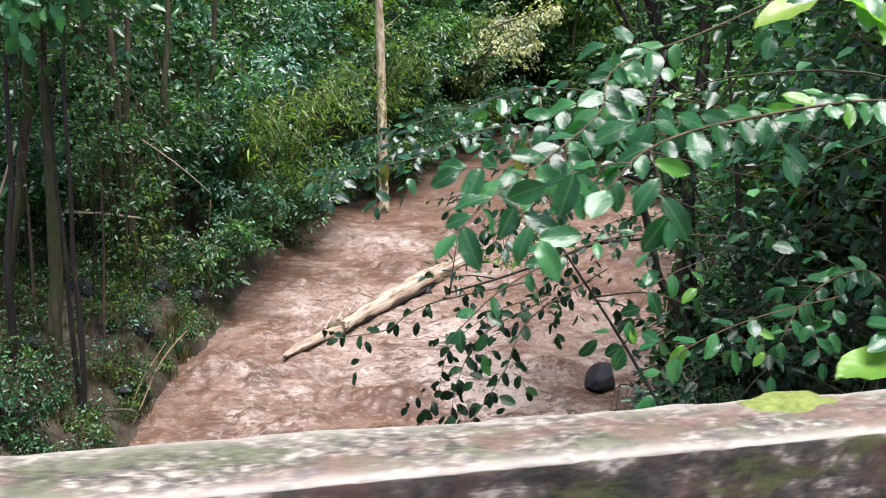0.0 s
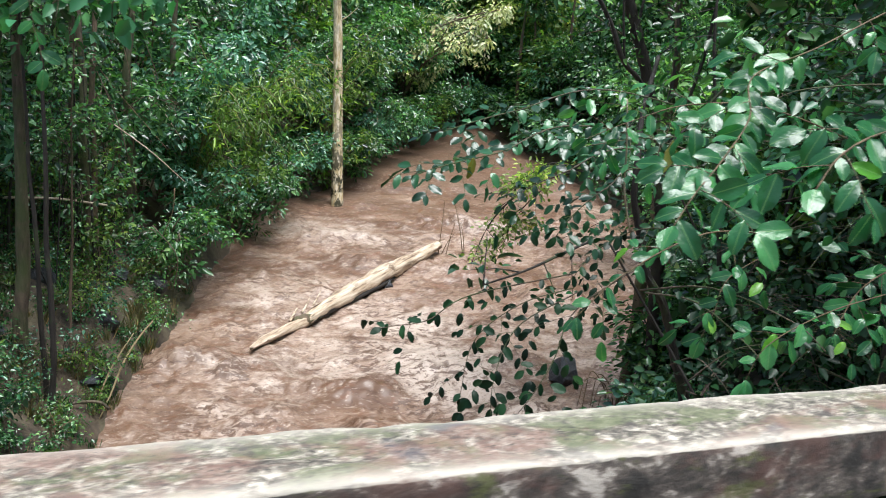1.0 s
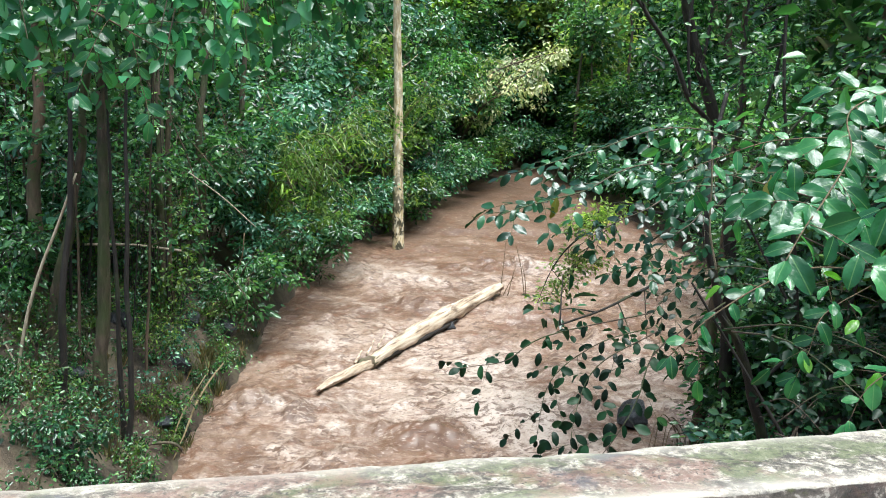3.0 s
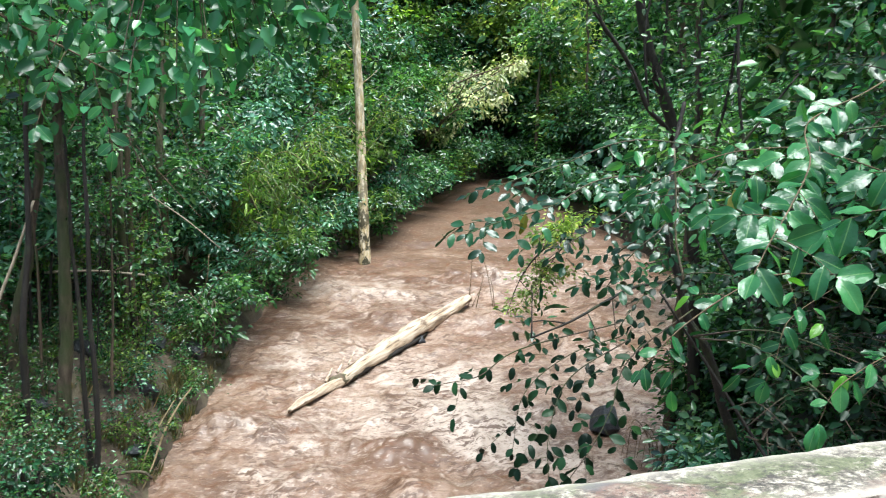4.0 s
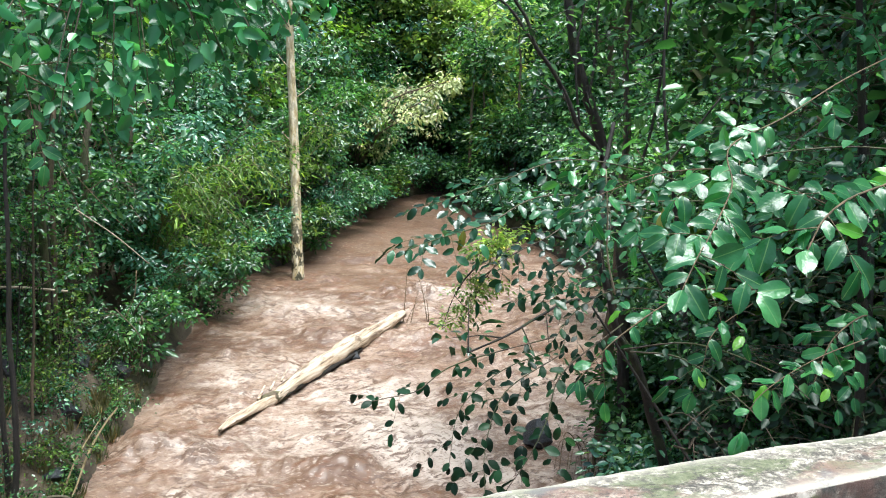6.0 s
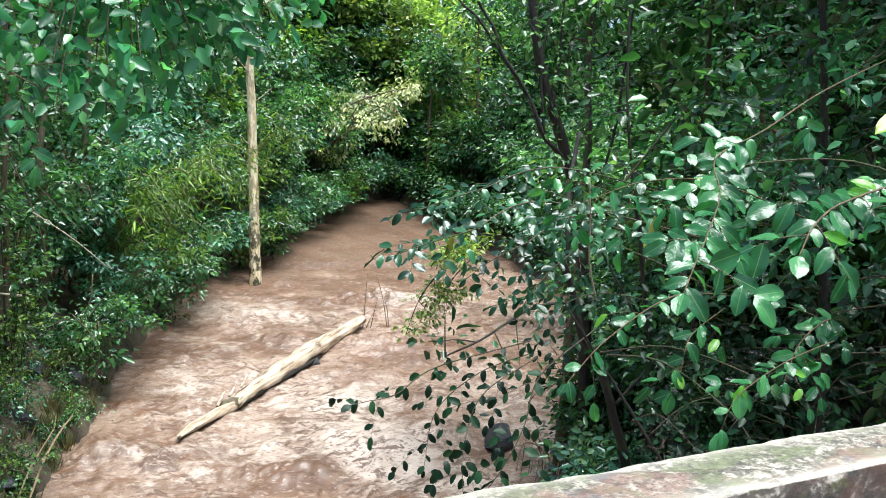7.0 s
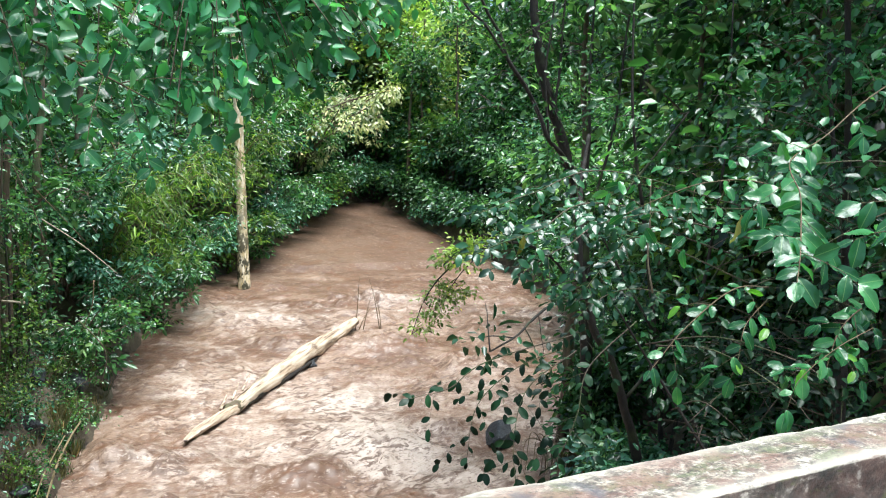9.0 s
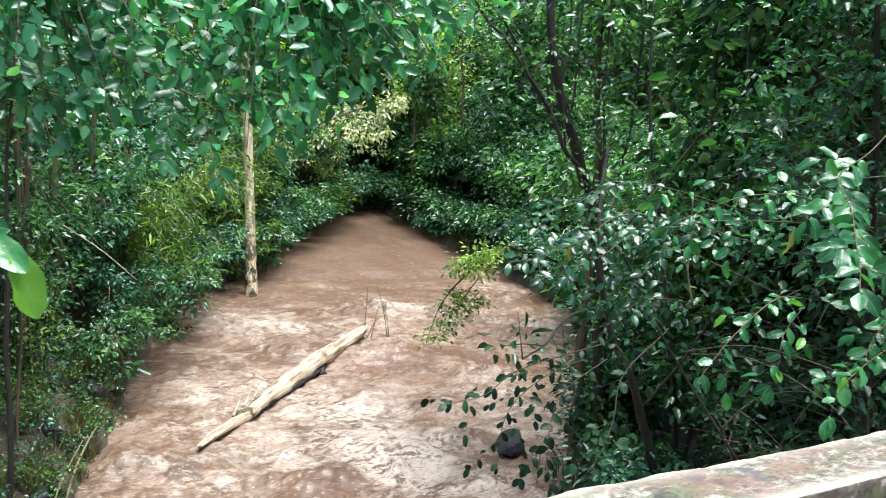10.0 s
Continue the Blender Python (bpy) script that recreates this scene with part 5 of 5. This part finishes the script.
def near_shrub():
    base = (4.3, 4.7, ground_at(4.3, 4.7))
    root = tagged(empty_at("broadleaf_tree", base), "glossy broad-leaved tree leaning over the bridge rail", "tree")
    rnd = rs(950)
    b = np.array(base)
    stems = []
    for pts, r0, r1 in (([(4.3, 4.7, -4.8), (4.4, 4.8, -2.5), (4.4, 4.9, -0.3), (4.1, 4.8, 1.2), (3.7, 4.6, 2.4), (3.3, 4.5, 4.0)], 0.06, 0.02),
                        ([(4.3, 4.7, -4.6), (4.8, 5.2, -2.0), (5.2, 5.6, 0.5), (5.5, 6.2, 2.6), (5.7, 6.6, 4.6)], 0.05, 0.015),
                        ([(4.0, 4.6, -2.5), (3.0, 4.8, -1.3), (2.4, 5.2, -0.3), (1.9, 5.3, 0.4)], 0.02, 0.008),
                        ([(4.2, 4.6, -3.0), (4.4, 3.9, -1.0), (3.9, 3.4, 0.6), (3.4, 3.2, 1.6)], 0.07, 0.02)):
        line = bend(np.array(pts) - b, 6)
        v, q, c = tube(line, (r0, (r0 + r1) / 2, r1), 8, 0.07, rnd)
        part("stem", mesh_np("stem", v, [q, c], BARK_DARK, True), root)
        stems += list(line + b)
    # the long branch that hangs towards the rail, with the largest leaves
    leafy_branch(root, [(3.6, 3.9, 2.5), (2.4, 3.45, 2.1), (1.65, 3.15, 1.8), (1.22, 3.02, 1.63), (1.08, 2.82, 1.45), (0.78, 2.55, 1.28), (0.56, 2.36, 1.18), (0.42, 2.25, 1.08)], (0.005, 0.0038, 0.0034, 0.0024), rnd, 0.125, 0.055, twigs=7, twig_len=0.24, young=0.0, bare=0.6)
    leafy_branch(root, [(3.4, 3.4, 1.5), (2.3, 2.8, 1.55), (1.4, 2.4, 1.45), (1.0, 2.2, 1.36), (0.84, 2.12, 1.24)], (0.007, 0.003), rnd, 0.12, 0.065, twigs=6, twig_len=0.24, young=0.08, bare=0.45)
    leafy_branch(root, [(3.7, 4.4, 1.2), (2.2, 4.0, 1.5), (1.6, 4.0, 1.5), (1.28, 4.1, 1.38), (1.04, 4.2, 1.25)], (0.006, 0.002), rnd, 0.105, 0.1, twigs=8, twig_len=0.36, young=0.04, bare=0.3)
    for pts in ([(3.2, 4.9, 1.0), (1.47, 5.0, 1.3), (0.69, 4.7, 1.1), (0.3, 4.62, 1.0), (0.1, 4.6, 0.93)], [(3.4, 5.4, 1.3), (1.87, 5.5, 1.57), (1.01, 5.3, 1.36), (0.68, 5.25, 1.26), (0.45, 5.2, 1.18)],
                [(3.6, 5.6, 0.8), (2.3, 5.8, 1.12), (1.57, 5.6, 0.9), (1.28, 5.6, 0.76), (1.08, 5.6, 0.62)], [(3.2, 5.0, 0.6), (2.09, 5.2, 1.0), (1.7, 5.1, 0.86), (1.4, 5.0, 0.66), (1.29, 5.0, 0.5)],
                [(2.9, 4.6, 1.3), (2.0, 4.5, 1.3), (1.5, 4.5, 1.25), (1.1, 4.6, 1.15)]):
        leafy_branch(root, pts, (0.007, 0.003), rnd, 0.095, 0.06, twigs=10, twig_len=0.26, bare=0.4, single=False, joined=LEAF_SHADE, tilt=(-0.2, -0.5, 0.95), droop=0.15)
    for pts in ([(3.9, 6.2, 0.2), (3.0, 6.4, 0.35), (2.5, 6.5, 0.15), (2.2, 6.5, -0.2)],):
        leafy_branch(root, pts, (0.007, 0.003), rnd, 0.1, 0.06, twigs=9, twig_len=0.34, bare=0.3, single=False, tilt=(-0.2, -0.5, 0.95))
    leafy_branch(root, [(2.6, 4.3, 0.6), (1.95, 3.9, 0.5), (1.8, 3.8, 0.3), (1.74, 3.8, 0.15)], (0.004, 0.002), rnd, 0.12, 0.12, twigs=2, twig_len=0.2, young=0.22, bare=0.5)
    leafy_branch(root, [(2.9, 3.6, 0.5), (2.2, 3.35, 0.45), (1.75, 3.25, 0.3), (1.62, 3.23, 0.1)], (0.004, 0.002), rnd, 0.12, 0.12, twigs=2, twig_len=0.2, young=0.3, bare=0.5)
    leafy_branch(root, [(2.6, 4.3, 0.7), (1.6, 3.7, 0.8), (0.98, 3.46, 0.62), (0.7, 3.43, 0.38)], (0.006, 0.003), rnd, 0.1, 0.11, twigs=3, twig_len=0.22, young=0.08, bare=0.4)
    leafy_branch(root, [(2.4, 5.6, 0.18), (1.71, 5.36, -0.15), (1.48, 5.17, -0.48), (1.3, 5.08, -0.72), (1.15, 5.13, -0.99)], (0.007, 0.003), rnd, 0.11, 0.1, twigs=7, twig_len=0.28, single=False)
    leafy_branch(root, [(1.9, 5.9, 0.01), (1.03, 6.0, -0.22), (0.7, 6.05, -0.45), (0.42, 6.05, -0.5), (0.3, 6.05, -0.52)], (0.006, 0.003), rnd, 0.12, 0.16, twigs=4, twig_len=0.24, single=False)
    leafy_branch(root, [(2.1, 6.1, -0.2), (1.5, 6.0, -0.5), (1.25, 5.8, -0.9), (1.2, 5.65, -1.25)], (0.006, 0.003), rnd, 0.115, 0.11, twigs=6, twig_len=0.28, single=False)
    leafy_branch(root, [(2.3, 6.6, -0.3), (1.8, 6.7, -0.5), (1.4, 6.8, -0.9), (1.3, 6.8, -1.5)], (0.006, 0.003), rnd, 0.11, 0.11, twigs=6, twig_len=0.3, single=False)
    leafy_branch(root, [(3.9, 4.4, 0.4), (3.3, 4.0, 0.55), (2.9, 3.87, 0.42), (2.7, 3.8, 0.15)], (0.008, 0.003), rnd, 0.13, 0.075, twigs=6, twig_len=0.28, bare=0.3)
    ob = part("leaf", BLADE_OLD[0], root, "withered ochre leaf")
    ob.matrix_basis = leaf_pose(np.array((0.827, 2.968, 1.33)) - b, (0.05, 0.0, -1), (0.3, -1, 0.1), 0.16)
    ob = part("leaf", BLADE_OLD[0], root, "withered ochre leaf")
    ob.matrix_basis = leaf_pose(np.array((0.471, 4.56, 1.07)) - b, (0.0, 0.0, -1), (0.2, -1, 0.1), 0.14)
    v, q, c = tube(bend(np.array([(1.3, 4.25, 1.5), (1.38, 4.32, 1.2), (1.446, 4.394, 0.924), (1.54, 4.42, 0.66)]) - b, 5), (0.005, 0.007), 5, 0.1, rnd)
    part("twig", mesh_np("twig", v, [q, c], BARK_STICK, True), root, "bare pale hanging twig")
    br = leafy_branch(root, [(3.4, 3.2, 1.6), (2.6, 2.5, 1.85), (2.0, 2.25, 1.88), (1.5, 2.2, 1.84)], (0.006, 0.003), rnd, 0.12, 0.12, twigs=1, twig_len=0.15, bare=0.6)
    for p, al in (((1.5, 2.2, 1.83), (-1, 0, -0.25)), ((1.58, 2.2, 1.84), (0.5, -0.3, -0.2)), ((1.78, 2.2, 1.84), (-0.4, -0.5, -0.35))):
        ob = part("leaf", BLADES_YOUNG[1], br, "broad leaf coloured yellow-green for light from behind")
        ob.matrix_basis = leaf_pose(np.array(p) - b, al, (0.1, -0.5, 0.8), 0.2)
    # a shoot with large young leaves just beyond the rail
    br = leafy_branch(root, [(3.9, 3.4, 0.6), (2.8, 2.4, 0.85), (2.0, 1.9, 0.95), (1.55, 1.72, 0.92)], (0.008, 0.003), rnd, 0.13, 0.1, twigs=0, bare=0.75, young=0.0)
    ob = part("leaf", BLADES_YOUNG[0], br, "broad leaf coloured yellow-green for light from behind")
    ob.matrix_basis = leaf_pose(np.array((1.6, 1.72, 0.86)) - b, (-0.95, -0.1, -0.08), (0.1, -0.25, 1), 0.25)
    # the mass of twigs behind
    tg = []
    while len(tg) < 320:
        x, y, z = rnd.uniform(1.2, 6.5), rnd.uniform(3.5, 7.6), rnd.uniform(-3.4, 4.2)
        if x > max(-1.25 + 0.66 * y, -2.72 + 0.82 * y) + 0.65 + 0.2 * max(0, z - 1.2):
            tg.append((x, y, z))
    # lower sprays dark, upper ones mixed: light and shade set by leaf colour
    spray_fill(root, stems, [p for p in tg if p[2] < 0.6], rnd, 0.09, 26, LEAF_SPRAY_SHADED)
    upper = [p for p in tg if p[2] >= 0.6]
    spray_fill(root, stems, upper[::2], rnd, 0.1, 26, LEAF_SHADE)
    spray_fill(root, stems, upper[1::2], rnd, 0.1, 26, LEAF_LIT)
    # unseen crown overhead, added to keep the lower branches in shade
    high = [(rnd.uniform(2.9, 8.0), rnd.uniform(2.2, 6.5), rnd.uniform(4.2, 6.0)) for _ in range(56)]
    spray_fill(root, [(3.3, 4.5, 4.0), (5.7, 6.6, 4.6), (6.5, 5.0, 4.2), (6.0, 8.0, 4.4)], high, rnd, 0.22, 60, LEAF_BUSH)


near_shrub()


# ---- overhanging tree at the near end of the left bank ----
def overhang_tree():
    base = (-6.6, 6.0, ground_at(-6.6, 6.0))
    root = tagged(empty_at("broadleaf_tree", base), "broad-leaved tree reaching over the creek above the bridge rail", "tree")
    rnd = rs(970)
    b = np.array(base)
    line = bend(np.array([(-6.6, 6.0, -4.6), (-6.4, 5.9, -1.5), (-6.0, 5.8, 1.0), (-5.4, 5.7, 3.0), (-4.8, 5.6, 4.6)]) - b, 6)
    v, q, c = tube(line, (0.16, 0.12, 0.06), 8, 0.07, rnd)
    part("trunk", mesh_np("trunk", v, [q, c], BARK_DARK, True), root)
    leafy_branch(root, [(-5.4, 5.7, 3.0), (-4.2, 5.5, 2.9), (-3.2, 5.2, 2.5), (-2.6, 5.1, 2.15), (-2.2, 4.9, 1.95), (-1.9, 4.85, 1.8)], (0.02, 0.01, 0.004), rnd, 0.108, 0.055, twigs=14, twig_len=0.4, bare=0.4, tilt=(0.0, -0.85, 0.6), droop=0.25)
    leafy_branch(root, [(-5.4, 5.7, 3.0), (-4.0, 5.3, 3.1), (-2.9, 5.0, 2.8), (-2.2, 5.0, 2.4), (-1.7, 5.0, 2.2)], (0.016, 0.008, 0.004), rnd, 0.105, 0.055, twigs=14, twig_len=0.4, bare=0.45, tilt=(0.0, -0.85, 0.6), droop=0.25)
    leafy_branch(root, [(-4.8, 5.6, 4.6), (-3.0, 5.3, 4.0), (-1.6, 5.2, 3.1), (-0.9, 5.2, 2.85), (-0.55, 5.3, 2.75)], (0.016, 0.008, 0.004), rnd, 0.12, 0.08, twigs=13, twig_len=0.4, bare=0.5, single=False, joined=LEAF_LIT, tilt=(0.0, -0.85, 0.6), droop=0.25)
    leafy_branch(root, [(-6.0, 5.8, 1.0), (-5.0, 5.3, 1.9), (-3.6, 5.0, 2.0), (-2.8, 4.9, 1.85)], (0.02, 0.005), rnd, 0.12, 0.08, twigs=11, twig_len=0.42, bare=0.45, single=False, joined=LEAF_LIT, tilt=(0.0, -0.85, 0.6), droop=0.25)
    br = leafy_branch(root, [(-6.0, 5.8, 1.0), (-4.9, 4.4, 1.6), (-3.8, 3.5, 1.5), (-3.0, 3.06, 1.2)], (0.009, 0.003), rnd, 0.18, 0.16, twigs=0, bare=0.6)
    # backlit leaf: the light through it is given by the brighter leaf colour
    ob = part("leaf", BLADES_YOUNG[0], br, "leaf coloured yellow-green for light from behind")
    ob.matrix_basis = leaf_pose(np.array((-2.93, 3.03, 1.16)) - b, (0.35, 0.0, -0.9), (0.6, -1, 0.3), 0.27)
    tg = []
    while len(tg) < 80:
        x, y, z = rnd.uniform(-3.4, 0.4), rnd.uniform(4.6, 5.6), rnd.uniform(1.9, 2.9)
        if 1.92 + 0.55 * max(0, x + 1.8) < z < 2.55 + 0.4 * max(0, x + 1.8):
            tg.append((x, y, z))
    spray_fill(root, [(-4.0, 5.4, 3.0), (-3.0, 5.2, 3.0), (-2.2, 5.2, 3.2), (-1.6, 5.2, 3.1)], tg, rnd, 0.11, 30, LEAF_LIT, up=(0.0, -0.85, 0.6))
    # its crown, out of view, added to shade the near bank
    high = [(rnd.uniform(-10.5, -5.4), rnd.uniform(6.5, 11.5), rnd.uniform(5.6, 7.4)) for _ in range(12)]
    spray_fill(root, [(-4.8, 5.6, 4.6), (-6.2, 8.0, 5.2), (-7.5, 6.5, 5.4)], high, rnd, 0.24, 70, LEAF_BUSH)


overhang_tree()
